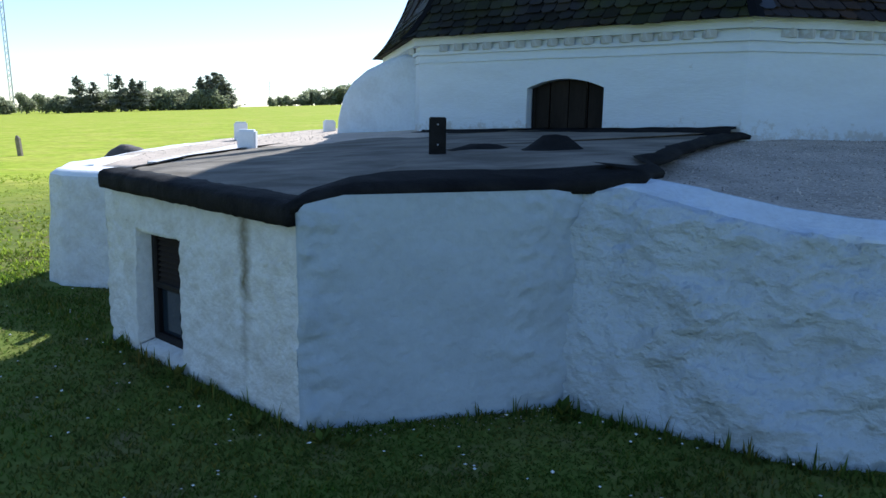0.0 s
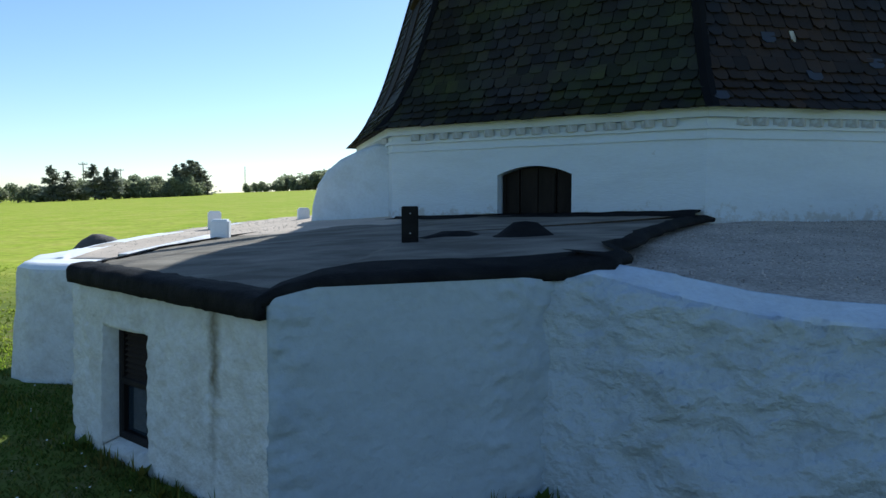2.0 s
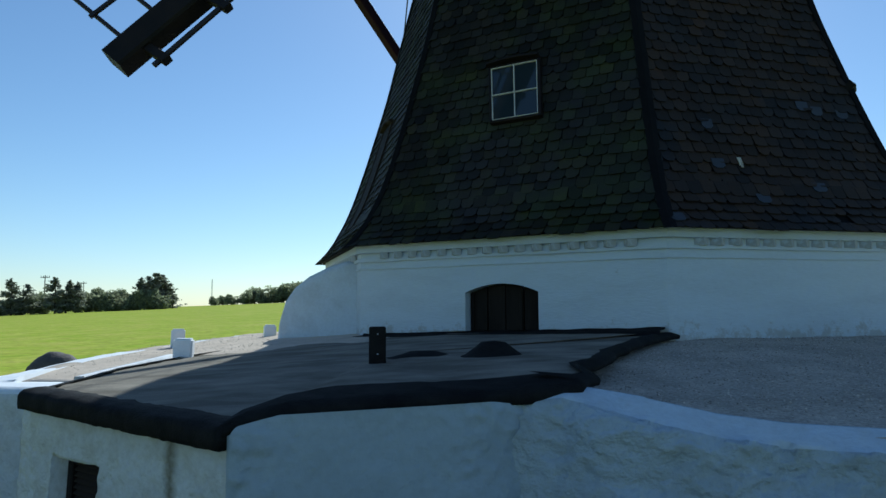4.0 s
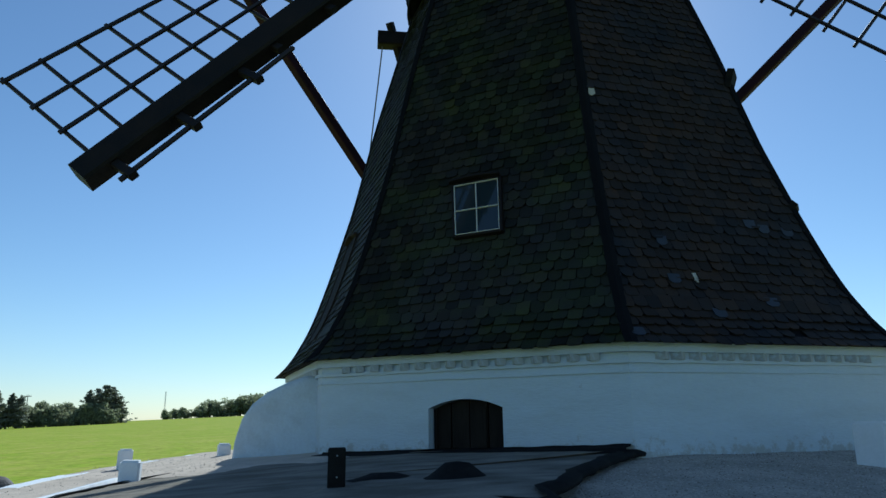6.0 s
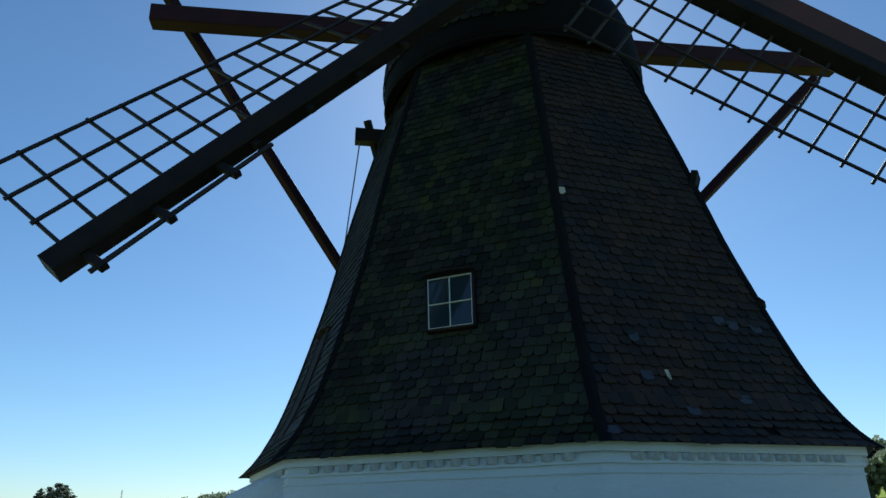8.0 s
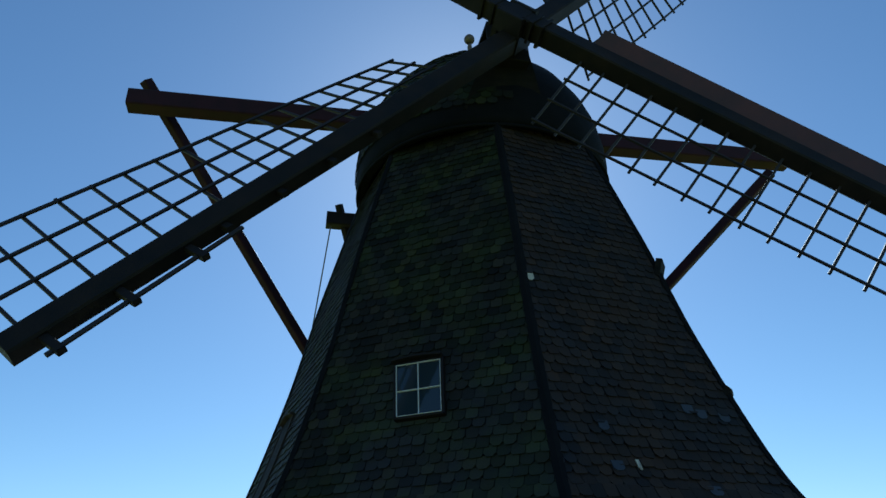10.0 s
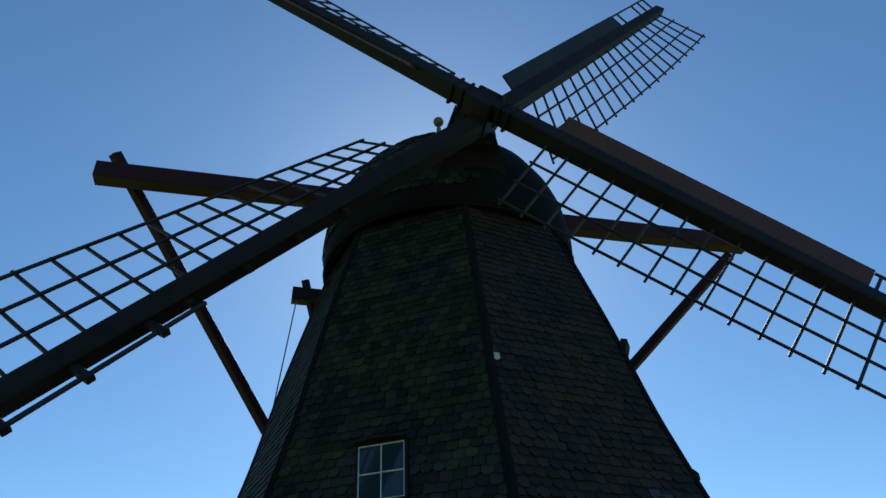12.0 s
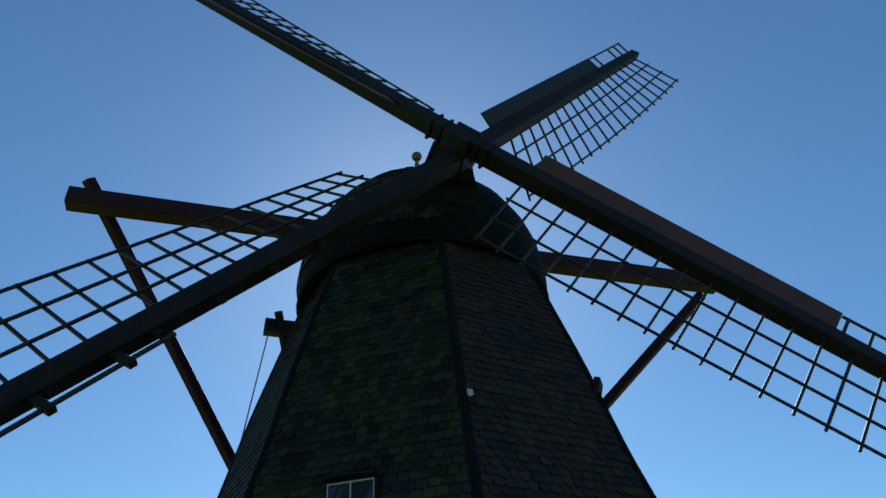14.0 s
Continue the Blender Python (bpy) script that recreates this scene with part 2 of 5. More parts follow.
    link(before, mix.inputs["A"])
    link(mix.outputs["Result"], bsdf.inputs["Base Color"])
    return m


def lawn_and_field(m):
    """Inside a ragged ring round the mill the ground is a worn lawn with brown patches, its colour darkened for the
    shade there and to cut bounce light.
    """
    nodes, link = m.node_tree.nodes, m.node_tree.links.new
    bsdf = nodes["Principled BSDF"]
    before = bsdf.inputs["Base Color"].links[0].from_socket
    co = nodes.new("ShaderNodeTexCoord")
    sub = nodes.new("ShaderNodeVectorMath")
    sub.operation = "SUBTRACT"
    sub.inputs[1].default_value = (3.0, 6.0, 0)
    link(co.outputs["Object"], sub.inputs[0])
    ln = nodes.new("ShaderNodeVectorMath")
    ln.operation = "LENGTH"
    link(sub.outputs[0], ln.inputs[0])
    nz = nodes.new("ShaderNodeTexNoise")
    nz.inputs["Scale"].default_value, nz.inputs["Detail"].default_value = 0.7, 5
    link(co.outputs["Object"], nz.inputs["Vector"])
    ad = nodes.new("ShaderNodeMath")
    ad.operation = "MULTIPLY_ADD"
    ad.inputs[1].default_value = 5.0
    link(nz.outputs["Fac"], ad.inputs[0])
    link(ln.outputs["Value"], ad.inputs[2])
    zone = nodes.new("ShaderNodeMapRange")
    zone.inputs["From Min"].default_value, zone.inputs["From Max"].default_value = 15.0, 24.0
    link(ad.outputs[0], zone.inputs["Value"])
    n2 = nodes.new("ShaderNodeTexNoise")
    n2.inputs["Scale"].default_value, n2.inputs["Detail"].default_value, n2.inputs["Roughness"].default_value = 2.2, 8, 0.7
    link(co.outputs["Object"], n2.inputs["Vector"])
    lawn = ramp(nodes, [(0.30, (0.10, 0.15, 0.028)), (0.52, (0.15, 0.175, 0.042)), (0.70, (0.19, 0.165, 0.075))])
    link(n2.outputs["Fac"], lawn.inputs["Fac"])
    mix = nodes.new("ShaderNodeMix")
    mix.data_type = "RGBA"
    link(zone.outputs[0], mix.inputs["Factor"])
    link(lawn.outputs["Color"], mix.inputs["A"])
    link(before, mix.inputs["B"])
    link(mix.outputs["Result"], bsdf.inputs["Base Color"])


lawn_and_field(GRASS)
LIME_FRONT = stained_lime()


def peeling(m):
    """Flaked lime showing grey render in a ragged band along the wall's foot."""
    nodes, link = m.node_tree.nodes, m.node_tree.links.new
    bsdf = nodes["Principled BSDF"]
    before = bsdf.inputs["Base Color"].links[0].from_socket
    co = nodes.new("ShaderNodeTexCoord")
    xyz = nodes.new("ShaderNodeSeparateXYZ")
    link(co.outputs["Object"], xyz.inputs[0])
    nz = nodes.new("ShaderNodeTexNoise")
    nz.inputs["Scale"].default_value, nz.inputs["Detail"].default_value, nz.inputs["Roughness"].default_value = 6, 8, 0.75
    link(co.outputs["Object"], nz.inputs["Vector"])
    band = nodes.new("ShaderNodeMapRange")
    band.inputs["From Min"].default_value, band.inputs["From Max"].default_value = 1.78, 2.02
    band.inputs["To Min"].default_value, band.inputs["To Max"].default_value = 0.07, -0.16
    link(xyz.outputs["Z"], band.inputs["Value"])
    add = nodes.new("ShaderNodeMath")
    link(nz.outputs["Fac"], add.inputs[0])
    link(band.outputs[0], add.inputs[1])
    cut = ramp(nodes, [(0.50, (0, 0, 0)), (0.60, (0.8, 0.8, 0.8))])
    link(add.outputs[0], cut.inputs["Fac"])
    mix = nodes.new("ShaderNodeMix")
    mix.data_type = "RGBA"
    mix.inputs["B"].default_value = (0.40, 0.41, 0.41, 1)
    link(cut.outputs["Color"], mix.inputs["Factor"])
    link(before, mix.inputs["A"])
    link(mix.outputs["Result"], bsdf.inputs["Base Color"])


peeling(LIME_SMOOTH)
GLASS = bpy.data.materials.new("window_glass")
GLASS.use_nodes = True
GLASS.node_tree.nodes["Principled BSDF"].inputs["Base Color"].default_value = (0.02, 0.03, 0.04, 1)
GLASS.node_tree.nodes["Principled BSDF"].inputs["Roughness"].default_value = 0.04
GLASS.node_tree.nodes["Principled BSDF"].inputs["Specular IOR Level"].default_value = 0.8


# ---- building helpers ----
def mesh_of(bm, name, material, smooth=False):
    me = bpy.data.meshes.new(name)
    bmesh.ops.recalc_face_normals(bm, faces=bm.faces)
    bm.to_mesh(me)
    bm.free()
    me.materials.append(material)
    if smooth:
        me.shade_smooth()
    return me


def part(name, bm, material, parent=None, label="", smooth=False):
    """Links a bmesh as one mesh object, under a thing or a part."""
    ob = new(name, mesh_of(bm, name, material, smooth))
    if parent:
        ob.parent = parent
    return tagged(ob, label)


def thing(name, label, category, group="", kind=""):
    return tagged(new(name), label, category, group, kind)


def box(bm, a, b, bevel=0.0):
    """An upright box between two corners."""
    a, b = Vector(a), Vector(b)
    m = Matrix.LocRotScale((a + b) / 2, None, (b - a))
    v = bmesh.ops.create_cube(bm, size=1, matrix=m)["verts"]
    if bevel:
        edges = list({e for q in v for e in q.link_edges})
        bmesh.ops.bevel(bm, geom=edges, offset=bevel, segments=2, affect="EDGES")
    return bm


def beam(bm, p, q, w, h, up=(0, 0, 1), w2=None, h2=None, bevel=0.012):
    """A squared timber from p to q, w wide and h deep (w2, h2 at the far end)."""
    p, q, up = Vector(p), Vector(q), Vector(up)
    d = (q - p).normalized()
    side = d.cross(up)
    side = side.normalized() if side.length > 1e-4 else d.orthogonal().normalized()
    top = side.cross(d).normalized()
    rings = []
    for c, ww, hh in ((p, w, h), (q, w2 or w, h2 or h)):
        b = min(bevel, ww / 4, hh / 4)
        ring = []
        for sx, sy in ((-1, -1), (1, -1), (1, 1), (-1, 1)):
            for k in (0, 1):
                flip = (sx * sy > 0) == (k == 0)
                ox, oy = (ww / 2 - b, hh / 2) if not flip else (ww / 2, hh / 2 - b)
                ring.append(bm.verts.new(c + side * sx * ox + top * sy * oy))
        rings.append(ring)
    n = len(rings[0])
    for i in range(n):
        bm.faces.new((rings[0][i], rings[0][(i + 1) % n], rings[1][(i + 1) % n], rings[1][i]))
    bm.faces.new(rings[0][::-1])
    bm.faces.new(rings[1])
    return bm


def strip(bm, points, w, h, up):
    """One continuous bar through the points."""
    prev = None
    for i, p in enumerate(points):
        d = (points[min(i + 1, len(points) - 1)] - points[max(i - 1, 0)]).normalized()
        side = d.cross(up).normalized()
        top = side.cross(d)
        row = [bm.verts.new(p + side * sx * w / 2 + top * sy * h / 2) for sx, sy in ((-1, -1), (1, -1), (1, 1), (-1, 1))]
        if prev:
            for j in range(4):
                bm.faces.new((prev[j], prev[(j + 1) % 4], row[(j + 1) % 4], row[j]))
        else:
            bm.faces.new(row[::-1])
        prev = row
    bm.faces.new(prev)
    return bm


def lathe(bm, profile, steps=48, centre=(0, 0), wobble=0.0):
    """A turned body from (radius, height) pairs."""
    rings = []
    for r, z in profile:
        if r < 1e-4:
            rings.append([bm.verts.new((centre[0], centre[1], z))])
        else:
            rings.append([bm.verts.new((centre[0] + math.cos(2 * math.pi * i / steps) * r, centre[1] + math.sin(2 * math.pi * i / steps) * r,
                                        z + wobble * noise.noise(Vector((i * 0.7, z, r))))) for i in range(steps)])
    for a, b in zip(rings, rings[1:]):
        for i in range(steps):
            j = (i + 1) % steps
            if len(a) == 1 and len(b) == 1:
                continue
            if len(a) == 1:
                bm.faces.new((a[0], b[i], b[j]))
            elif len(b) == 1:
                bm.faces.new((a[i], a[j], b[0]))
            else:
                bm.faces.new((a[i], a[j], b[j], b[i]))
    return bm


def resample(points, step):
    """Points along a polyline, smoothed a little, about step apart."""
    pts = [Vector(p) for p in points]
    out = []
    for a, b in zip(pts, pts[1:]):
        n = max(1, int((b - a).length / step))
        out += [a.lerp(b, i / n) for i in range(n)]
    return out + [pts[-1]]


def lump(p, scale, amount):
    q = Vector((p[0], p[1], p[2] * 1.5)) / scale
    return amount * (noise.noise(q) + 0.5 * noise.noise(q * 2.3 + Vector((5, 3, 1))) + 0.25 * noise.noise(q * 5.1))


def stone_lump(p, scale, amount):
    """Bulging fieldstones under many coats of lime: rounded swells with creases and small ledges."""
    q = Vector((p[0], p[1], p[2] * 1.2)) / scale
    q2 = Vector((p[0] * 1.1, p[1] * 1.1, p[2] * 1.5)) / scale * 1.9 + Vector((7, 2, 5))
    q3 = Vector((p[0], p[1], p[2] * 1.6)) / scale * 5.5
    return amount * (0.8 * noise.noise(q) + 0.55 * (0.3 - abs(noise.noise(q2))) + 0.17 * (0.3 - abs(noise.noise(q3))) + 0.09 * noise.noise(q3 * 2.3))


def rough_wall(bm, base, top, width, inward, amount, scale=0.35, step=0.05, foot=0.35, shoulder=0.10, drop=0.5, stones=False, rise=None):
    """A masonry wall swept along a line: a battered, lumpy face, a rounded shoulder, a top and a back. base and top have the same count of points."""
    n = 0
    cols = []
    for (a0, b0), (a1, b1) in zip(zip(base, top), list(zip(base, top))[1:]):
        a0, b0, a1, b1 = Vector(a0), Vector(b0), Vector(a1), Vector(b1)
        k = max(1, int((a1 - a0).length / step))
        for i in range(k):
            cols.append((a0.lerp(a1, i / k), b0.lerp(b1, i / k)))
    cols.append((Vector(base[-1]), Vector(top[-1])))
    grid = []
    for i, (a, b) in enumerate(cols):
        t = cols[min(i + 3, len(cols) - 1)][0] - cols[max(i - 3, 0)][0]
        inn = Vector((-t.y, t.x, 0)).normalized() * inward
        face = b - a
        col = []
        rows = max(4, int(face.length / step))
        lo = a - Vector((0, 0, foot))
        line = [lo]
        for r in range(rows + 1):
            f = r / rows
            p = a + face * f
            d = face.length * (1 - f)
            if d < shoulder:
                c = 1 - d / shoulder
                p = p + inn * shoulder * (1 - math.sqrt(max(0, 1 - c * c))) * 0.9
            line.append(p)
        tw = max(2, int(width / step))
        for r in range(1, tw + 1):
            line.append(b + inn * (shoulder * 0.9 + (width - shoulder) * r / tw) + Vector((0, 0, rise(b.x) * r / tw if rise else 0)))
        line.append(line[-1] - Vector((0, 0, drop)))
        for p in line:
            o = stone_lump(p, scale, amount) if stones else lump(p, scale, amount)
            if stones:
                o *= min(1.0, max(0.2, (p.x - 0.55) / 1.1))
            if stones and p.z > b.z - 0.02:
                o *= 0.12
            col.append(bm.verts.new(p - inn * o + Vector((0, 0, 0.35 * o))))
        grid.append(col)
    m = min(len(c) for c in grid)
    # columns of unlike height are matched from both ends
    full = []
    for c in grid:
        if len(c) > m:
            extra = len(c) - m
            keep = c[:1] + c[1 + extra:]
            for v in c[1:1 + extra]:
                bm.verts.remove(v)
            full.append(keep)
        else:
            full.append(c)
    for c0, c1 in zip(full, full[1:]):
        for i in range(m - 1):
            f = bm.faces.new((c0[i], c1[i], c1[i + 1], c0[i + 1]))
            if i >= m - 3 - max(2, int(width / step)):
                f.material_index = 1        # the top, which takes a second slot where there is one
    bm.faces.new(full[0])
    bm.faces.new(full[-1][::-1])
    return bm


def ground_height(x, y):
    """The lawn round the mill is level; the field beyond rises gently to the right."""
    d = math.hypot(x, y)
    f = min(1.0, max(0.0, (d - 14) / 40))
    f = f * f * (3 - 2 * f)
    far = max(-2.0, min(9.0, 0.0356 * x + 0.0228 * y))
    far *= 1 if d < 260 else max(0.0, 1 - (d - 260) / 900)
    return f * far + 0.03 * noise.noise(Vector((x * 0.5, y * 0.5, 0))) * min(1, d / 3)


# ---- ground ----
bm = bmesh.new()
radii = [0.0] + [0.35 * 1.085 ** i for i in range(108)]
rings = []
for r in radii:
    if r == 0:
        rings.append([bm.verts.new((0, 5, ground_height(0, 5)))])
    else:
        ring = []
        for i in range(144):
            x, y = r * math.cos(i * math.pi / 72), 5 + r * math.sin(i * math.pi / 72)
            ring.append(bm.verts.new((x, y, ground_height(x, y))))
        rings.append(ring)
for a, b in zip(rings, rings[1:]):
    for i in range(144):
        j = (i + 1) % 144
        bm.faces.new((a[0], b[i], b[j]) if len(a) == 1 else (a[i], b[i], b[j], a[j]))
tagged(part("ground", bm, GRASS, smooth=True), "green mown lawn running into a grassy field", "ground", kind="structure")

# ---- the windmill ----
mill = thing("windmill", "old windmill with white base, dark slate smock and four lattice sails", "windmill")
AXIS = Vector((4.63, 13.74, 0))
LEAN = Vector((-0.0183, 0.0026, 0))
ANGLES = [172.0, -148.5, -101.6, -60.1, -13.6, 33.0, 79.5, 126.1]     # the eight corners, D A B C and on round
WALL_R, EAVE_Z, WALL_TOP, WALL_FOOT = 5.86, 3.10, 3.14, 1.15
KNOT_Z = [-0.06, 0, 0.12, 0.25, 0.6, 1.1, 2.0, 3.5, 5.5, 7.5, 8.4]
KNOT_R = [6.17, 6.10, 5.97, 5.85, 5.604, 5.353, 5.021, 4.528, 4.002, 3.394, 3.10]
fine_z = np.linspace(-1, 9.4, 521)
fine_r = np.interp(fine_z, KNOT_Z, KNOT_R)
smooth_r = np.convolve(np.pad(fine_r, 18, mode="edge"), np.ones(37) / 37, mode="valid")
smooth_r = np.where(fine_z < 0.5, np.interp(fine_z, KNOT_Z, KNOT_R), smooth_r)


def corner_dir(k):
    a = radians(ANGLES[k % 8])
    return Vector((math.cos(a), math.sin(a), 0))


def smock_r(h):
    return float(np.interp(h, fine_z, smooth_r))


def corner_at(k, z):
    h = z - EAVE_Z
    return AXIS + LEAN * max(0, h) + corner_dir(k) * smock_r(h) + Vector((0, 0, z))


def face_at(k, f, z, out=0.0):
    """A point on the smock's face from corner k to k + 1: f of the way across, at height z, out metres off it."""
    a, b = corner_at(k, z), corner_at(k + 1, z)
    a2, b2 = corner_at(k, z + 0.02), corner_at(k + 1, z + 0.02)
    p, q = a.lerp(b, f), a2.lerp(b2, f)
    n = (b - a).cross(q - p).normalized()
    return p + n * out, n


def wall_corner(k, z, r=WALL_R):
    return AXIS + corner_dir(k) * r + Vector((0, 0, z))


# white octagonal base, one mesh a side; the side from A to B has an arched opening through it
HATCH = (0.398, 0.637, 2.35, 2.47)    # across the side, springing and crown
THICK = 0.45


def wall_panel(k):
    bm = bmesh.new()
    a, b = wall_corner(k, 0), wall_corner(k + 1, 0)
    n = Vector((b.y - a.y, a.x - b.x, 0)).normalized()
    wide = (b - a).length

    def pt(f, z, depth=0.0):
        p = a.lerp(b, f) - n * depth + Vector((0, 0, z))
        return p + n * (lump(p, 0.5, 0.010) if depth == 0 and 0.01 < f < 0.99 else 0)
    fs = [i / 60 for i in range(61)]
    zs = [WALL_FOOT + (WALL_TOP - WALL_FOOT) * i / 30 for i in range(31)]
    hole = k == 1

    def arch(f):
        c = (f - (HATCH[0] + HATCH[1]) / 2) / ((HATCH[1] - HATCH[0]) / 2)
        return HATCH[2] + (HATCH[3] - HATCH[2]) * max(0.0, 1 - c * c) if abs(c) <= 1.001 else None
    if hole:
        fs = sorted([f for f in fs if abs(f - HATCH[0]) > 0.008 and abs(f - HATCH[1]) > 0.008] + [HATCH[0], HATCH[1]])
    cols = []
    for f in fs:
        inside = hole and HATCH[0] - 1e-6 <= f <= HATCH[1] + 1e-6
        zz = zs
        if inside:
            top = arch(min(max(f, HATCH[0]), HATCH[1]))
            zz = [top + (WALL_TOP - top) * i / 10 for i in range(11)]
        cols.append((f, inside, [bm.verts.new(pt(f, z)) for z in zz] if not inside else None, [bm.verts.new(pt(f, z)) for z in zz] if inside else None))
    # plain strips beside the opening, and the strip over it
    full = {}
    for i, (f, inside, plain, over) in enumerate(cols):
        if inside and (abs(f - HATCH[0]) < 1e-6 or abs(f - HATCH[1]) < 1e-6):
            full[i] = [bm.verts.new(pt(f, z)) for z in zs]
        elif plain:
            full[i] = plain
    for i in range(len(cols) - 1):
        if i in full and i + 1 in full:
            c0, c1 = full[i], full[i + 1]
        elif cols[i][3] and cols[i + 1][3]:
            c0, c1 = cols[i][3], cols[i + 1][3]
        else:
            continue
        if cols[i][1] and cols[i + 1][1]:
            c0, c1 = cols[i][3], cols[i + 1][3]
        for j in range(min(len(c0), len(c1)) - 1):
            bm.faces.new((c0[j], c1[j], c1[j + 1], c0[j + 1]))
    # inner leaf, ends and top
    q = [bm.verts.new(pt(f, z, THICK)) for f, z in ((0.04, WALL_FOOT), (0.96, WALL_FOOT), (0.96, WALL_TOP), (0.04, WALL_TOP))]
    if not hole:
        bm.faces.new(q)
    o = [bm.verts.new(pt(f, z, 0.002)) for f, z in ((0, WALL_TOP), (1, WALL_TOP))]
    bm.faces.new((o[0], o[1], q[2], q[3]))
    if hole:
        # reveals of the opening
        edge = [(HATCH[0], WALL_FOOT)] + [(HATCH[0] + (HATCH[1] - HATCH[0]) * i / 16, arch(HATCH[0] + (HATCH[1] - HATCH[0]) * i / 16)) for i in range(17)] + [(HATCH[1], WALL_FOOT)]
        for (f0, z0), (f1, z1) in zip(edge, edge[1:]):
            bm.faces.new([bm.verts.new(pt(f, z, d)) for f, z, d in ((f0, z0, 0), (f1, z1, 0), (f1, z1, 0.2), (f0, z0, 0.2))])
    bmesh.ops.remove_doubles(bm, verts=bm.verts, dist=0.0005)
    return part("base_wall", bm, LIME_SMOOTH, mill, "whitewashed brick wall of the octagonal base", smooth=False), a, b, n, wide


panels = [wall_panel(k) for k in range(8)]

# cornice: a plain course, a row of brick teeth with gaps, a thin line below
tooth_bm = bmesh.new()
box(tooth_bm, (-0.062, -0.092, -0.050), (0.062, 0.06, 0.048), 0.006)
tooth_mesh = mesh_of(tooth_bm, "dentil", LIME_SMOOTH)
for k in range(8):
    _, a, b, n, wide = panels[k]
    along = (b - a).normalized()
    courses = []
    for z0, z1, out in ((2.985, WALL_TOP - 0.004, 0.085), (2.850, 2.895, 0.040), (2.735, 2.757, 0.022)):
        bm = bmesh.new()
        pts = []
        for c in (k, k + 1):
            base = wall_corner(c, 0, WALL_R + out * 1.07)
            pts.append(base)
        inner = [wall_corner(c, 0, WALL_R - 0.05) for c in (k, k + 1)]
        steps = 40
        prev = None
        for i in range(steps + 1):
            f = i / steps
            p, q = pts[0].lerp(pts[1], f), inner[0].lerp(inner[1], f)
            w = 0.010 * noise.noise(Vector((i * 0.35, k * 3.7, z0 * 9))) if z1 - z0 < 0.1 else 0.004 * noise.noise(Vector((i * 0.3, k, z0)))
            row = [bm.verts.new(v) for v in (q + Vector((0, 0, z0 + w)), p + Vector((0, 0, z0 + w)), p + Vector((0, 0, z1 + w)), q + Vector((0, 0, z1 + w)))]
            if prev:
                for j in range(4):
                    bm.faces.new((prev[j], row[j], row[(j + 1) % 4], prev[(j + 1) % 4]))
            else:
                bm.faces.new(row)
            prev = row
        bm.faces.new(prev[::-1])
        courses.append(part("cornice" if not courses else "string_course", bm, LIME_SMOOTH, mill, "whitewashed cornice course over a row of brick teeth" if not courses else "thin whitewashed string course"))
    cornice = courses[0]
    count = int((wide - 0.9) / 0.236)
    rng = random.Random(k)
    for i in range(count + 1):
        p = a + along * (0.45 + (wide - 0.9) * i / count + rng.uniform(-0.012, 0.012)) + Vector((0, 0, 2.94)) + n * rng.uniform(-0.008, 0.004)
        ob = new("dentil", tooth_mesh)
        ob.parent = cornice
        ob.matrix_basis = Matrix.Translation(p) @ Matrix.Rotation(math.atan2(along.y, along.x) + 0.62 + rng.uniform(-0.05, 0.05), 4, "Z")

# boarded hatch in the arched opening
_, a, b, n, wide = panels[1]
along = (b - a).normalized()
hatch = tagged(new("hatch"), "dark weathered boards closing the arched opening")
hatch.parent = mill
f0, f1 = HATCH[0], HATCH[1]
boards = 4
for i in range(boards):
    bm = bmesh.new()
    u0, u1 = f0 + (f1 - f0) * i / boards, f0 + (f1 - f0) * (i + 1) / boards
    outline = []
    for f in [u0 + (u1 - u0) * j / 5 for j in range(6)]:
        c = (f - (f0 + f1) / 2) / ((f1 - f0) / 2)
        outline.append((f, HATCH[2] + (HATCH[3] - HATCH[2]) * (1 - c * c) - 0.01))
    ring = [(u0 + 0.002, WALL_FOOT)] + [(min(max(f, u0 + 0.002), u1 - 0.002), z) for f, z in outline] + [(u1 - 0.002, WALL_FOOT)]
    front = [bm.verts.new(a.lerp(b, f) - n * (0.15 + 0.01 * (i % 2)) + Vector((0, 0, z))) for f, z in ring]
    rear = [bm.verts.new(v.co - n * 0.04) for v in front]
    bm.faces.new(front)
    bm.faces.new(rear[::-1])
    for j in range(len(front)):
        m = (j + 1) % len(front)
        bm.faces.new((front[j], rear[j], rear[m], front[m]))
    part("board", bm, HATCH_BOARD, hatch)
for f in (f0 + 0.012, f0 + (f1 - f0) * 0.72):
    bm = bmesh.new()
    p = a.lerp(b, f) - n * 0.13
    beam(bm, p + Vector((0, 0, WALL_FOOT)), p + Vector((0, 0, 2.36)), 0.035, 0.03, n)
    part("batten", bm, HATCH_BOARD, hatch)

# smock: a closed core, slates on it, felt strips over the hips
ROWS = 54
core = bmesh.new()
levels = [EAVE_Z + 8.5 * i / ROWS for i in range(ROWS + 1)]
ringv = [[core.verts.new(corner_at(k, z) - corner_dir(k) * 0.03) for k in range(8)] for z in levels]
for r0, r1 in zip(ringv, ringv[1:]):
    for k in range(8):
        core.faces.new((r0[k], r0[(k + 1) % 8], r1[(k + 1) % 8], r1[k]))
core.faces.new(ringv[-1])
core.faces.new(ringv[0][::-1])
smock = part("smock", core, HIP, mill, "tapering eight-sided smock clad in mossy dark slates")

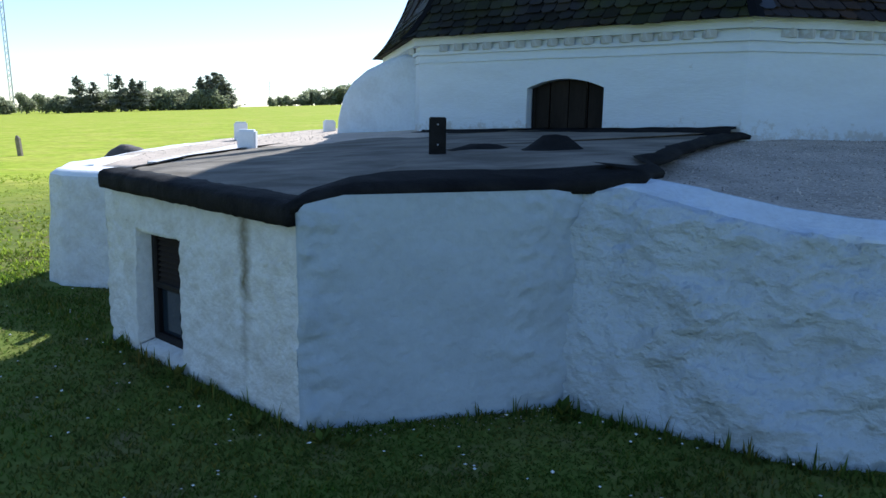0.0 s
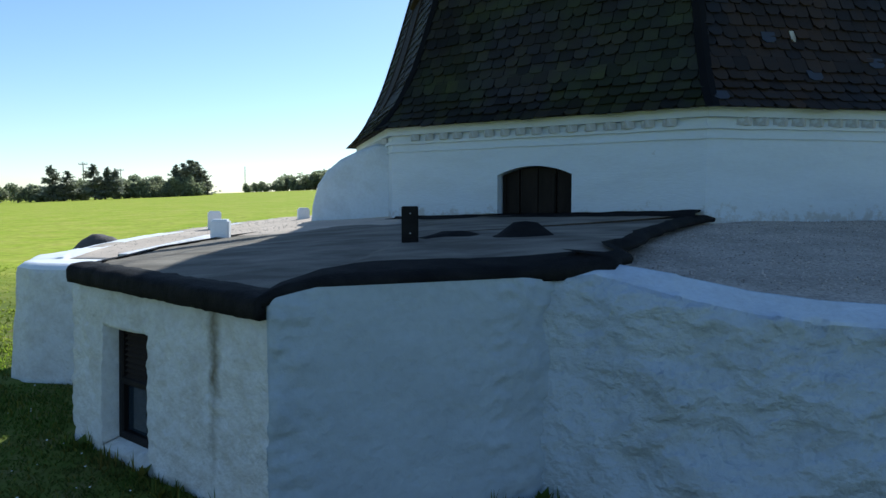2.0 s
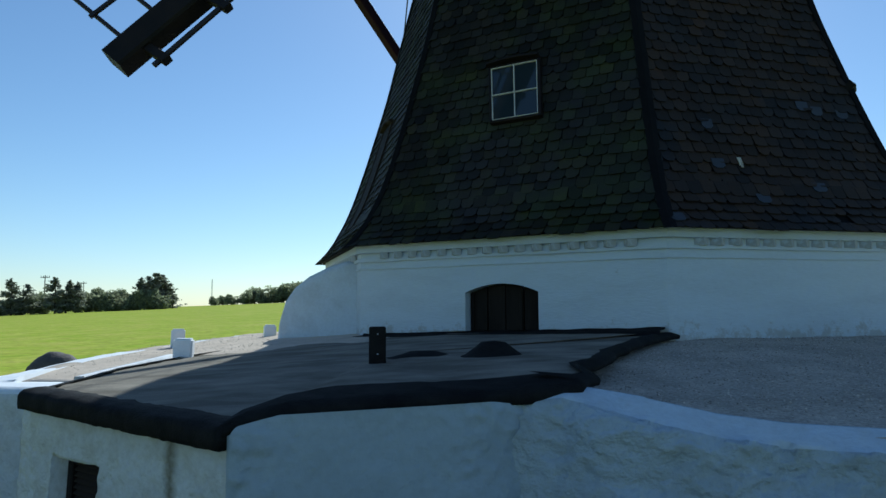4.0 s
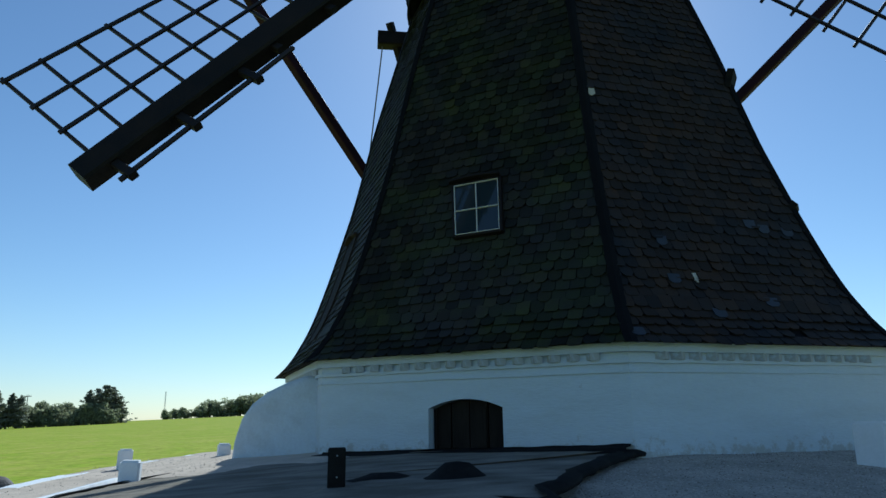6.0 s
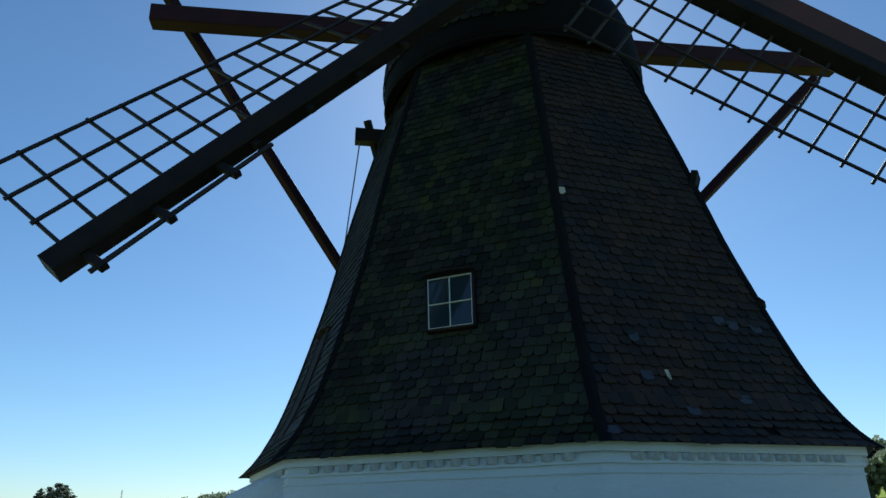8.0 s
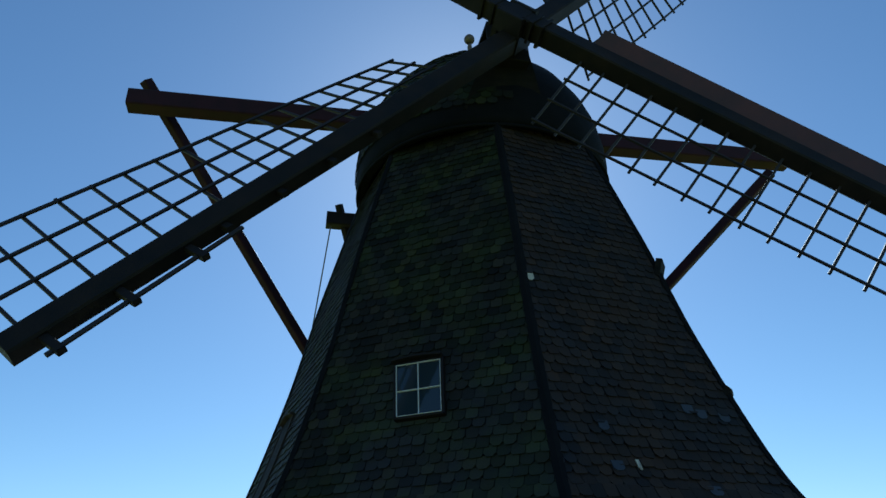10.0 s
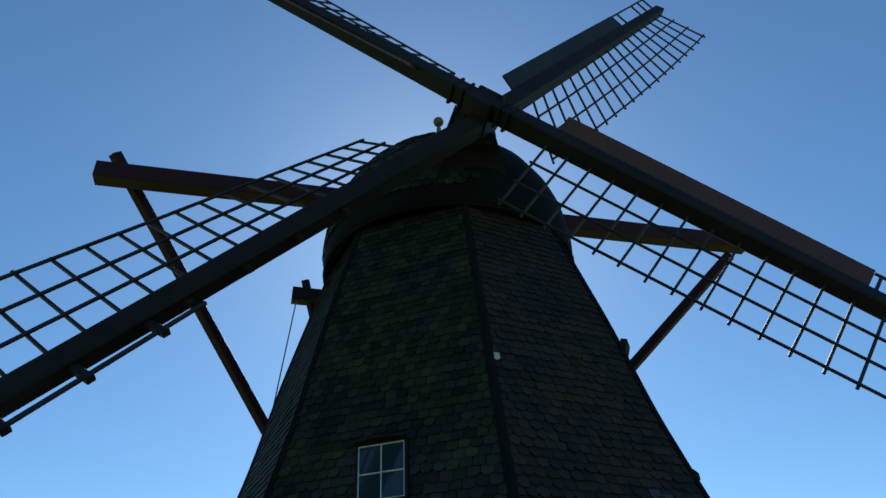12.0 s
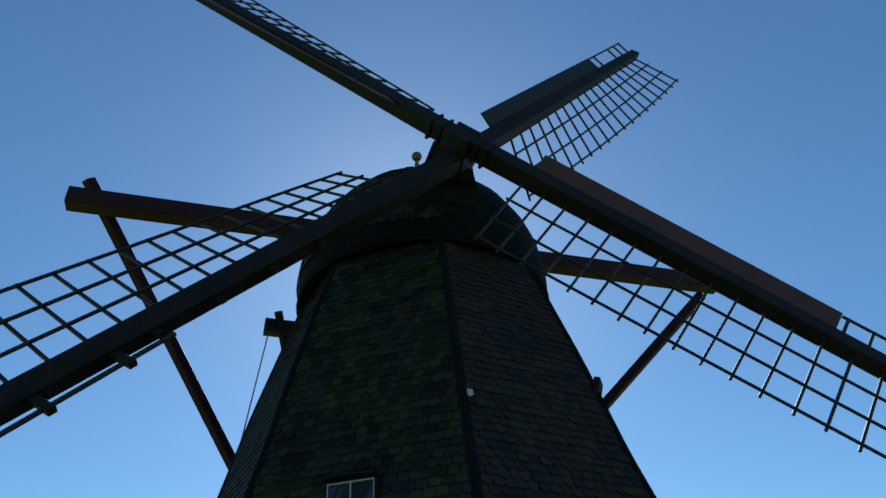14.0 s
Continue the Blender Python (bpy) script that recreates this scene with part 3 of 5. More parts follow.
# slates: each a slip with clipped lower corners, thicker at its tail
WINDOW_F, WINDOW_Z, WINDOW_TOP_F = (0.432, 0.614), (4.955, 5.866), (0.393, 0.595)
ds = 0.168
slate_verts, slate_faces = {}, {}
singles = []
rng = random.Random(11)
for k in range(8):
    z, row = EAVE_Z - 0.03, 0
    vs, fs_ = [], []
    while z < EAVE_Z + 8.35:
        p0, nrm = face_at(k, 0.0, z)
        p1, _ = face_at(k, 1.0, z)
        q0, _ = face_at(k, 0.0, z + 0.05)
        slope = (face_at(k, 0.5, z + 0.05)[0] - face_at(k, 0.5, z)[0]).normalized()
        wide = (p1 - p0).length
        across = (p1 - p0).normalized()
        count = max(2, round(wide / 0.205))
        wd = wide / count
        for i in range(-1, count + 1):
            x0 = (i + (0.5 if row % 2 else 0.0)) * wd
            x1 = x0 + wd
            gap = rng.uniform(0.002, 0.007)
            lo, hi = max(x0, 0.0) + gap, min(x1, wide) - gap
            if hi - lo < 0.03:
                continue
            fm = (lo + hi) / 2 / wide
            up_f = (z + 0.08 - WINDOW_Z[0]) / (WINDOW_Z[1] - WINDOW_Z[0])
            if k == 1 and -0.02 < up_f < 0.95 and 0.012 < fm - WINDOW_F[0] - (WINDOW_TOP_F[0] - WINDOW_F[0]) * up_f < 0.182:
                continue
            if rng.random() < 0.0006:
                continue
            drop = rng.uniform(-0.012, 0.012) - (rng.random() < 0.03) * rng.uniform(0.01, 0.04)
            skew = rng.uniform(-0.012, 0.012)
            cut = min(0.036, (hi - lo) * 0.22) * rng.uniform(0.4, 1.5)
            lift = rng.uniform(0.016, 0.036)
            L = ds * 1.25
            plan = [(lo + cut, drop), (hi - cut, drop + skew), (hi, drop + cut * 1.2 + skew), (hi, L), (lo, L), (lo, drop + cut * 1.2)]
            base = len(vs)
            pts = []
            for (u, v) in plan:
                out = lift * (1 - v / L) + 0.004
                pts.append(p0 + across * u + slope * v + nrm * out)
            tail = [p - nrm * 0.014 for p in (pts[5], pts[0], pts[1], pts[2])]
            allp = pts + tail
            faces = [(0, 1, 2, 3, 4, 5), (6, 7, 0, 5), (7, 8, 1, 0), (8, 9, 2, 1)]
            if k == 1 and row in range(2, 18) and 0.26 < fm < 0.98 and len(singles) < 300:
                singles.append((allp, faces))
                continue
            vs += allp
            fs_ += [tuple(base + j for j in f) for f in faces]
        # one course up
        z += ds * slope.z
        row += 1
    me = bpy.data.meshes.new("slate_field")
    me.from_pydata([tuple(v) for v in vs], [], fs_)
    me.materials.append(SLATE_BROWN if k == 2 else SLATE)
    ob = new("slate_field", me)
    ob.parent = smock
    tagged(ob, "courses of old slates, mossy green" if k != 2 else "courses of old brownish slates", kind="stuff")
HIPW = 0.085
for k in range(8):
    bm = bmesh.new()
    prev = None
    for i in range(70):
        z = EAVE_Z - 0.03 + 8.4 * i / 69
        c = corner_at(k, z) + corner_dir(k) * 0.012
        l, r = corner_at(k - 1, z), corner_at(k + 1, z)
        w = HIPW + 0.012 * noise.noise(Vector((i * 0.6, k, 0)))
        pl = c + (l - c).normalized() * w
        pr = c + (r - c).normalized() * w
        row = [bm.verts.new(v) for v in (pl, pl + corner_dir(k) * 0.03, c + corner_dir(k) * 0.04, pr + corner_dir(k) * 0.03, pr)]
        if prev:
            for j in range(4):
                bm.faces.new((prev[j], prev[j + 1], row[j + 1], row[j]))
        prev = row
    part("hip_strip", bm, HIP, smock, "black felt strip over the hip")

# a few replaced and broken slates on the weather side
for k, f, z, w, mat in ((2, 0.235, 4.55, 0.17, BLUE_SLATE), (2, 0.365, 3.45, 0.2, BLUE_SLATE), (2, 0.607, 3.65, 0.22, BLUE_SLATE), (2, 0.698, 4.95, 0.2, BLUE_SLATE), (2, 0.76, 4.88, 0.19, BLUE_SLATE),
                        (2, 0.88, 4.86, 0.2, BLUE_SLATE), (2, 0.24, 3.95, 0.19, BLUE_SLATE), (2, 0.04, 7.2, 0.14, MORTAR), (2, 0.33, 3.98, 0.06, MORTAR), (2, 0.035, 3.15, 0.2, BLUE_SLATE)):
    p, nrm = face_at(k, f, z, 0.032)
    across = (corner_at(k + 1, z) - corner_at(k, z)).normalized()
    up = nrm.cross(across)
    bm = bmesh.new()
    pl = [(-w / 2 + 0.05, 0), (w / 2 - 0.05, 0.006), (w / 2, 0.045), (w / 2, 0.16), (-w / 2, 0.16), (-w / 2, 0.04)]
    top = [bm.verts.new(p + across * u + up * v) for u, v in pl]
    low = [bm.verts.new(v.co - nrm * 0.014) for v in top]
    bm.faces.new(top)
    for j in range(6):
        bm.faces.new((top[j], low[j], low[(j + 1) % 6], top[(j + 1) % 6]))
    part("replaced_slate", bm, mat, smock, "blue-grey replacement slate" if mat is BLUE_SLATE else "pale scrap on the hip")


# small-paned window set in the smock
def smock_window(k, fa, fb, z0, z1, ga, gb, name_label):
    win = tagged(new("window"), name_label)
    win.parent = mill
    p00, nrm = face_at(k, fa, z0, 0.05)
    p10, _ = face_at(k, fb, z0, 0.05)
    p01, _ = face_at(k, ga, z1, 0.05)
    p11, _ = face_at(k, gb, z1, 0.05)

    def at(u, v, out=0.0):
        return p00.lerp(p10, u).lerp(p01.lerp(p11, u), v) + nrm * out
    wood = DARK_TIMBER
    for u0, v0, u1, v1 in ((-0.04, -0.03, 1.04, -0.03), (-0.04, 1.03, 1.04, 1.03), (-0.04, -0.04, -0.04, 1.04), (1.04, -0.04, 1.04, 1.04)):
        bm = bmesh.new()
        beam(bm, at(u0, v0), at(u1, v1), 0.045, 0.12, nrm)
        part("frame", bm, wood, win, "dark outer frame")
    bars = [(0, 0, 1, 0), (0, 1, 1, 1), (0, 0, 0, 1), (1, 0, 1, 1), (0.5, 0, 0.5, 1), (0, 0.47, 1, 0.47)]
    for i, (u0, v0, u1, v1) in enumerate(bars):
        bm = bmesh.new()
        beam(bm, at(u0, v0, 0.045), at(u1, v1, 0.045), 0.008 if i < 4 else 0.011, 0.03, nrm, bevel=0.004)
        part("glazing_bar", bm, WHITE_PAINT, win, "thin white glazing bar")
    for u0 in (0.0, 0.5):
        for v0, v1 in ((0.0, 0.47), (0.47, 1.0)):
            bm = bmesh.new()
            q = [bm.verts.new(at(u, v, 0.034)) for u, v in ((u0, v0), (u0 + 0.5, v0), (u0 + 0.5, v1), (u0, v1))]
            q2 = [bm.verts.new(at(u, v, 0.028)) for u, v in ((u0, v0), (u0 + 0.5, v0), (u0 + 0.5, v1), (u0, v1))]
            bm.faces.new(q)
            bm.faces.new(q2[::-1])
            part("pane", bm, GLASS, win, "dark glass reflecting the sky")
    # dark lining behind the glass and a small weathering board above
    bm = bmesh.new()
    q = [bm.verts.new(at(u, v, -0.06)) for u, v in ((-0.05, -0.05), (1.05, -0.05), (1.05, 1.05), (-0.05, 1.05))]
    bm.faces.new(q)
    part("lining", bm, HIP, win)
    bm = bmesh.new()
    for i in range(6):
        u0, u1 = -0.07 + 1.14 * i / 6, -0.07 + 1.14 * (i + 1) / 6
        h0, h1 = 1.05 + 0.04 * math.sin(math.pi * i / 6), 1.05 + 0.04 * math.sin(math.pi * (i + 1) / 6)
        beam(bm, at(u0, h0, 0.07), at(u1, h1, 0.07), 0.04, 0.16, nrm, bevel=0.005)
    part("head_board", bm, DARK_TIMBER, win, "slightly arched dark head board")
    return win


smock_window(1, *WINDOW_F, *WINDOW_Z, *WINDOW_TOP_F, "small four-paned window with thin white bars")
# tall loading door on the side from D to A, following the slope of the slates
door = tagged(new("smock_door"), "tall dark loading door with a brown frame set in the slates")
door.parent = mill
DOOR_F, DOOR_Z = (0.33, 0.56), (3.62, 5.66)


def door_strip(bm, f0_, f1_, out_, deep):
    prev = None
    for i in range(15):
        z = DOOR_Z[0] + (DOOR_Z[1] - DOOR_Z[0]) * i / 14
        p, nrm = face_at(0, f0_, z, out_)
        q, _ = face_at(0, f1_, z, out_)
        row = [bm.verts.new(v) for v in (p - nrm * deep, p, q, q - nrm * deep)]
        if prev:
            for j in range(4):
                bm.faces.new((prev[j], prev[(j + 1) % 4], row[(j + 1) % 4], row[j]))
        else:
            bm.faces.new(row[::-1])
        prev = row
    bm.faces.new(prev)
    return bm


part("leaf", door_strip(bmesh.new(), DOOR_F[0], DOOR_F[1], 0.035, 0.1), BOARDS, door)
for f_ in (DOOR_F[0] - 0.02, DOOR_F[1]):
    part("jamb", door_strip(bmesh.new(), f_, f_ + 0.022, 0.05, 0.12), GREY_BOARD, door, "weathered brown jamb")
bm = bmesh.new()
hood0, nrm = face_at(0, DOOR_F[0] - 0.02, DOOR_Z[1] - 0.02, 0.05)
hood1, _ = face_at(0, DOOR_F[1] + 0.03, DOOR_Z[1] - 0.02, 0.05)
hood_mid = hood0.lerp(hood1, 0.5) + Vector((0, 0, 0.07))
beam(bm, hood0, hood_mid, 0.05, 0.13, nrm)
beam(bm, hood_mid, hood1, 0.05, 0.13, nrm)
part("hood", bm, GREY_BOARD, door, "small weathered hood board over the door")
# little vent boards on the side from C on
for z, h in ((7.85, 0.30), (5.42, 0.06)):
    p, nrm = face_at(3, 0.03, z, 0.0)
    bm = bmesh.new()
    beam(bm, p - nrm * 0.06, p + Vector((0, 0, h)) + nrm * 0.05, 0.4, 0.12, nrm)
    part("vent_board", bm, BOARDS, mill, "small tarred vent board on the smock")

# cap
CAP = Vector((4.37, 13.76, 0))
cap_profile = [(2.90, 11.56), (3.10, 11.48), (3.15, 11.72), (3.17, 12.0), (3.15, 12.4), (3.08, 12.9), (2.90, 13.45), (2.58, 14.05), (2.15, 14.58), (1.58, 15.03), (0.85, 15.36), (0.0, 15.5)]
bm = bmesh.new()
lathe(bm, cap_profile, 56, (CAP.x, CAP.y), 0.03)
cap = part("cap", bm, HIP, mill, "rounded dark boat-shaped cap, tarred and patched with moss", smooth=True)
# rounded slates over the dome, in courses above a plain felt band
prof_r, prof_z = [p[0] for p in cap_profile[2:]], [p[1] for p in cap_profile[2:]]
vs, fs_ = [], []
rng = random.Random(17)
z, row = 12.0, 0
while z < 15.35:
    r0, r1 = float(np.interp(z, prof_z, prof_r)), float(np.interp(z + 0.2, prof_z, prof_r))
    length = math.hypot(0.2, r0 - r1)
    count = max(6, int(2 * math.pi * r0 / 0.24))
    for i in range(count):
        a_ = 2 * math.pi * (i + 0.5 * (row % 2)) / count
        if math.cos(a_) > -0.15 + 0.12 * math.sin(row * 1.7) and math.sin(a_) < 0.3:
            continue        # the lee side is felted over
        rad, tang = Vector((math.cos(a_), math.sin(a_), 0)), Vector((-math.sin(a_), math.cos(a_), 0))
        up_ = (rad * (r1 - r0) + Vector((0, 0, 0.2))).normalized()
        nr = tang.cross(up_).normalized()
        hw = math.pi * r0 / count * 0.96
        o = Vector((CAP.x, CAP.y, z)) + rad * (r0 + 0.012) + up_ * rng.uniform(-0.015, 0.015)
        lift = rng.uniform(0.02, 0.035)
        base = len(vs)
        pl = [(-hw * 0.5, 0, lift), (hw * 0.5, 0, lift), (hw, 0.06, lift), (hw * 0.95, 0.24, 0.0), (-hw * 0.95, 0.24, 0.0), (-hw, 0.06, lift)]
        vs += [tuple(o + tang * u + up_ * v + nr * w) for u, v, w in pl] + [tuple(o + tang * u + up_ * v + nr * (w - 0.016)) for u, v, w in (pl[5], pl[0], pl[1], pl[2])]
        fs_ += [tuple(base + q for q in f) for f in ((0, 1, 2, 3, 4, 5), (6, 7, 0, 5), (7, 8, 1, 0), (8, 9, 2, 1))]
    z += 0.17 * 0.2 / length
    row += 1
me = bpy.data.meshes.new("cap_slating")
me.from_pydata(vs, [], fs_)
me.materials.append(SLATE)
ob = new("cap_slating", me)
ob.parent = cap
tagged(ob, "courses of mossy slates on the dome", kind="stuff")
bm = bmesh.new()
lathe(bm, [(0.0, 14.3), (0.07, 14.3), (0.06, 14.85), (0.03, 14.95)], 12, (3.70, 11.85))
bmesh.ops.create_uvsphere(bm, u_segments=20, v_segments=12, radius=0.135, matrix=Matrix.Translation((3.70, 11.85, 15.10)))
part("finial", bm, BRASS, mill, "ball finial on the cap", smooth=True)

bm = bmesh.new()
lathe(bm, [(3.10, 11.46), (3.15, 11.43), (3.17, 11.47), (3.15, 11.51), (3.09, 11.49)], 56, (CAP.x, CAP.y), 0.0)
part("rim", bm, HIP, cap, "thin weathered rim round the foot of the cap", smooth=True)

# windshaft, poll end and front housing
HUB = Vector((4.142, 9.934, 13.632))
S1 = Vector((0.63546, 0.18432, 0.74981))
NRM = Vector((-0.02808, -0.96493, 0.26100))
S2 = (Vector((-0.70791, 0.20362, 0.67640)) - NRM * 0.042).normalized()   # the front stock sits a little askew
bm = bmesh.new()
beam(bm, HUB - NRM * 4.5, HUB - NRM * 0.5, 0.6, 0.6, S1, bevel=0.12)
part("windshaft", bm, DARK_TIMBER, mill, "heavy tarred windshaft")
bm = bmesh.new()
beam(bm, HUB - NRM * 0.62, HUB + NRM * 0.40, 0.54, 0.54, S1, bevel=0.10)
part("poll_end", bm, DARK_TIMBER, mill, "iron-banded poll end holding the stocks")
clamps = [(HUB + NRM * (o - 0.04), HUB + NRM * (o + 0.04), 0.66, 0.66, S1, 0.10) for o in (-0.5, 0.34)]
for sx in (-1, 1):
    clamps.append((HUB + NRM * 0.17 + S1 * sx * 0.30 - S2 * 0.34, HUB + NRM * 0.17 + S1 * sx * 0.30 + S2 * 0.34, 0.12, 0.50, NRM, 0.02))
    clamps.append((HUB - NRM * 0.2 + S2 * sx * 0.30 - S1 * 0.34, HUB - NRM * 0.2 + S2 * sx * 0.30 + S1 * 0.34, 0.12, 0.46, NRM, 0.02))
for sx in (-0.75, -0.5, 0.5, 0.8):
    clamps.append((HUB + NRM * 0.17 + S2 * sx - S1 * 0.27, HUB + NRM * 0.17 + S2 * sx + S1 * 0.27, 0.07, 0.50, NRM, 0.01))
for p, q, w, h, up, b in clamps:
    bm = bmesh.new()
    beam(bm, p, q, w, h, up, bevel=b)
    part("iron_clamp", bm, DARK_TIMBER, mill, "dark iron clamp at the crossing of the stocks")

bm = bmesh.new()
lo = [Vector((CAP.x + dx, CAP.y - dy, z)) for dx, dy, z in ((-1.2, 2.95, 11.9), (0.72, 2.95, 11.9), (0.20, 3.38, 13.75), (-0.62, 3.38, 13.75))]
front = [bm.verts.new(v) for v in lo]
rear = [bm.verts.new(v + Vector((0, 2.2, 0))) for v in lo]
bm.faces.new(front)
bm.faces.new(rear[::-1])
for j in range(4):
    bm.faces.new((front[j], rear[j], rear[(j + 1) % 4], front[(j + 1) % 4]))
part("front_panel", bm, BOARDS, cap, "black boarded breast panel under the windshaft")
bm = bmesh.new()
beam(bm, Vector((CAP.x - 0.62, CAP.y - 3.3, 13.2)), Vector((CAP.x + 0.22, CAP.y - 3.3, 13.2)), 0.34, 0.34)
for dx in (-0.52, 0.12):
    beam(bm, Vector((CAP.x + dx, CAP.y - 3.3, 13.3)), Vector((CAP.x + dx, CAP.y - 3.3, 14.2)), 0.22, 0.26)
beam(bm, Vector((CAP.x - 0.66, CAP.y - 2.9, 14.25)), Vector((CAP.x + 0.1, CAP.y - 2.9, 14.25)), 0.8, 0.08)
part("weather_beam", bm, DARK_TIMBER, cap, "dark weather beam and posts carrying the shaft")


# sails
def sail(d, offset, boards, label, reach, first, pitch, bars, twist, wide=1.0, board=(1.8, 9.0), rails=(0.743, 1.343, 1.999)):
    """One sail along d: stock, cross bars, three rails, and leading boards or the stubs left of them. twist: degrees at the heel and at the tip."""
    d = Vector(d)
    lat = -NRM.cross(d).normalized()
    root = HUB + NRM * offset - (S2 * 0.12 if offset < 0 else Vector())
    bm = bmesh.new()
    beam(bm, root, root + d * reach, 0.44, 0.44, NRM, 0.34, 0.32, bevel=0.03)
    ob = part("sail", bm, DARK_TIMBER, mill, label)

    def at(u, v):
        w = radians(twist[0] + (twist[1] - twist[0]) * min(1, max(0, (u - 2) / 10)))
        return root + d * u + (lat * math.cos(w) - NRM * math.sin(w)) * v * (wide + (0.009 * max(0, u - 7.5) if boards == "stubs" else 0))
    us = [first + pitch * i for i in range(bars)]
    r3 = random.Random(int(first * 100))
    for i, u in enumerate(us):
        bm = bmesh.new()
        sway = r3.uniform(-0.02, 0.02)
        beam(bm, at(u, -0.16), at(u + sway, 2.06 + r3.uniform(0.0, 0.05)), 0.052, 0.048, NRM, bevel=0.006)
        part("sail_bar", bm, LATH, ob)
    for v in rails:
        bm = bmesh.new()
        strip(bm, [at(u, v) + NRM * 0.045 for u in [us[0] - 0.06] + us[1:-1] + [us[-1] + 0.08]], 0.046, 0.042, NRM)
        part("sail_rail", bm, LATH, ob)
    if boards in ("red", "black"):
        bm = bmesh.new()
        prev = None
        b0, b1 = board
        for i in range(17):
            u = b0 + (b1 - b0) * i / 16
            w = radians(32 - 14 * i / 16)
            lead = -lat * math.cos(w) + NRM * math.sin(w)
            p = root + d * u - lat * 0.17 + NRM * 0.10
            q = p + lead * 0.50
            nn_ = lead.cross(d).normalized() * 0.02
            row = [bm.verts.new(v) for v in (p - nn_, q - nn_, q + nn_, p + nn_)]
            if prev:
                for j in range(4):
                    bm.faces.new((prev[j], prev[(j + 1) % 4], row[(j + 1) % 4], row[j]))
            else:
                bm.faces.new(row)
            prev = row
        bm.faces.new(prev[::-1])
        part("wind_board", bm, RED_BOARD if boards == "red" else BLACK_BOARD, ob, "reddish-brown leading board" if boards == "red" else "black leading board")
        lead = -lat * math.cos(0.3) + NRM * math.sin(0.3)
        for u in (b1 + 0.15, b1 + 0.62, reach - 1.35, reach - 0.75, reach - 0.2):
            bm = bmesh.new()
            beam(bm, root + d * u, root + d * u + lead * 0.70, 0.06, 0.05, NRM, bevel=0.006)
            part("frame_bar", bm, LATH, ob)
        bm = bmesh.new()
        beam(bm, root + d * (b1 + 0.02) + lead * 0.68, root + d * (reach - 0.12) + lead * 0.68, 0.05, 0.05, NRM, bevel=0.006)
        part("frame_rail", bm, LATH, ob, "thin rail beyond the leading board")
    else:
        lead = -lat * math.cos(0.3) + NRM * math.sin(0.3)
        for u in (4.95, 6.05, 7.15, 8.22, 8.85, 9.93, 10.95):
            bm = bmesh.new()
            beam(bm, root + d * u - lead * 0.2, root + d * u + lead * (0.62 if u > 8.5 else 0.36), 0.12, 0.10, NRM, bevel=0.01)
            part("board_stub", bm, DARK_TIMBER, ob)
        bm = bmesh.new()
        beam(bm, root + d * 8.1 + lead * 0.48, root + d * 11.1 + lead * 0.52, 0.06, 0.05, NRM, bevel=0.006)
        part("board_rail", bm, LATH, ob, "thin rail left of the missing leading boards")
    return ob


sail((0.63876, 0.15568, 0.75349), -0.2, "black", "sail stock with open lattice and black leading board", 12.35, 2.345, 0.5361, 19, (51.9, 3.3), 0.927, (1.72, 9.05))
sail((-0.66662, -0.14111, -0.73192), -0.2, "stubs", "sail stock with open lattice, its leading boards missing", 11.36, 2.052, 0.5289, 18, (21.4, -2.0), 0.939)
sail((-0.70604, 0.23073, 0.66953), 0.17, "red", "sail stock with open lattice seen almost edge on", 11.9, 2.17, 0.5949, 17, (18.7, 9.0), 1.0, (1.8, 9.2))
sail((0.75347, -0.20521, -0.62464), 0.17, "red", "sail stock with open lattice and reddish-brown leading board", 11.9, 1.81, 0.5434, 19, (25.8, 9.0), 0.993, (1.80, 8.44), (0.82, 1.42, 1.999))

# luffing gear: two cross beams through the cap, braces down to the tail pole behind
FOOT = Vector((4.10, 20.1, 4.0))


def timber(name, p, q, w, h, mat, label):
    bm = bmesh.new()
    beam(bm, p, q, w, h, bevel=0.03)
    return part(name, bm, mat, mill, label)


timber("cross_beam", (-4.23, 13.40, 13.12), (13.35, 13.2, 13.60), 0.42, 0.46, TIMBER, "long brown cross beam through the cap")
timber("rear_cross_beam", (0.62, 16.4, 12.17), (8.6, 16.3, 12.1), 0.36, 0.40, DARK_TIMBER, "shorter dark cross beam at the rear of the cap")
for p in ((-3.99, 13.5, 13.86), (12.66, 13.1, 13.06)):
    timber("brace", p, FOOT, 0.24, 0.26, TIMBER, "long brown brace running down to the tail pole")
for p in ((0.93, 16.2, 12.58), (8.3, 16.1, 12.7)):
    timber("rear_brace", p, FOOT, 0.18, 0.2, DARK_TIMBER, "dark brace running down to the tail pole")
timber("tail_pole", (4.5, 16.6, 12.6), FOOT + Vector((0, 0.2, -0.5)), 0.34, 0.36, DARK_TIMBER, "tail pole behind the mill")
timber("tail_prop", FOOT + Vector((0, 0.2, -0.6)), (4.4, 20.6, 0.2), 0.24, 0.24, DARK_TIMBER, "prop under the tail pole")
bm = bmesh.new()
beam(bm, (0.75, 16.35, 11.95), (0.10, 16.6, 5.2), 0.03, 0.03, bevel=0.006)
part("rope", bm, ROPE, mill, "thin rope hanging from the rear cross beam")

# slates that can be told apart one by one
for i, (pts, faces) in enumerate(singles):
    me = bpy.data.meshes.new("slate")
    me.from_pydata([tuple(p) for p in pts], [], faces)
    me.materials.append(SLATE_PIECE)
    ob = new("slate", me)
    ob.parent = smock


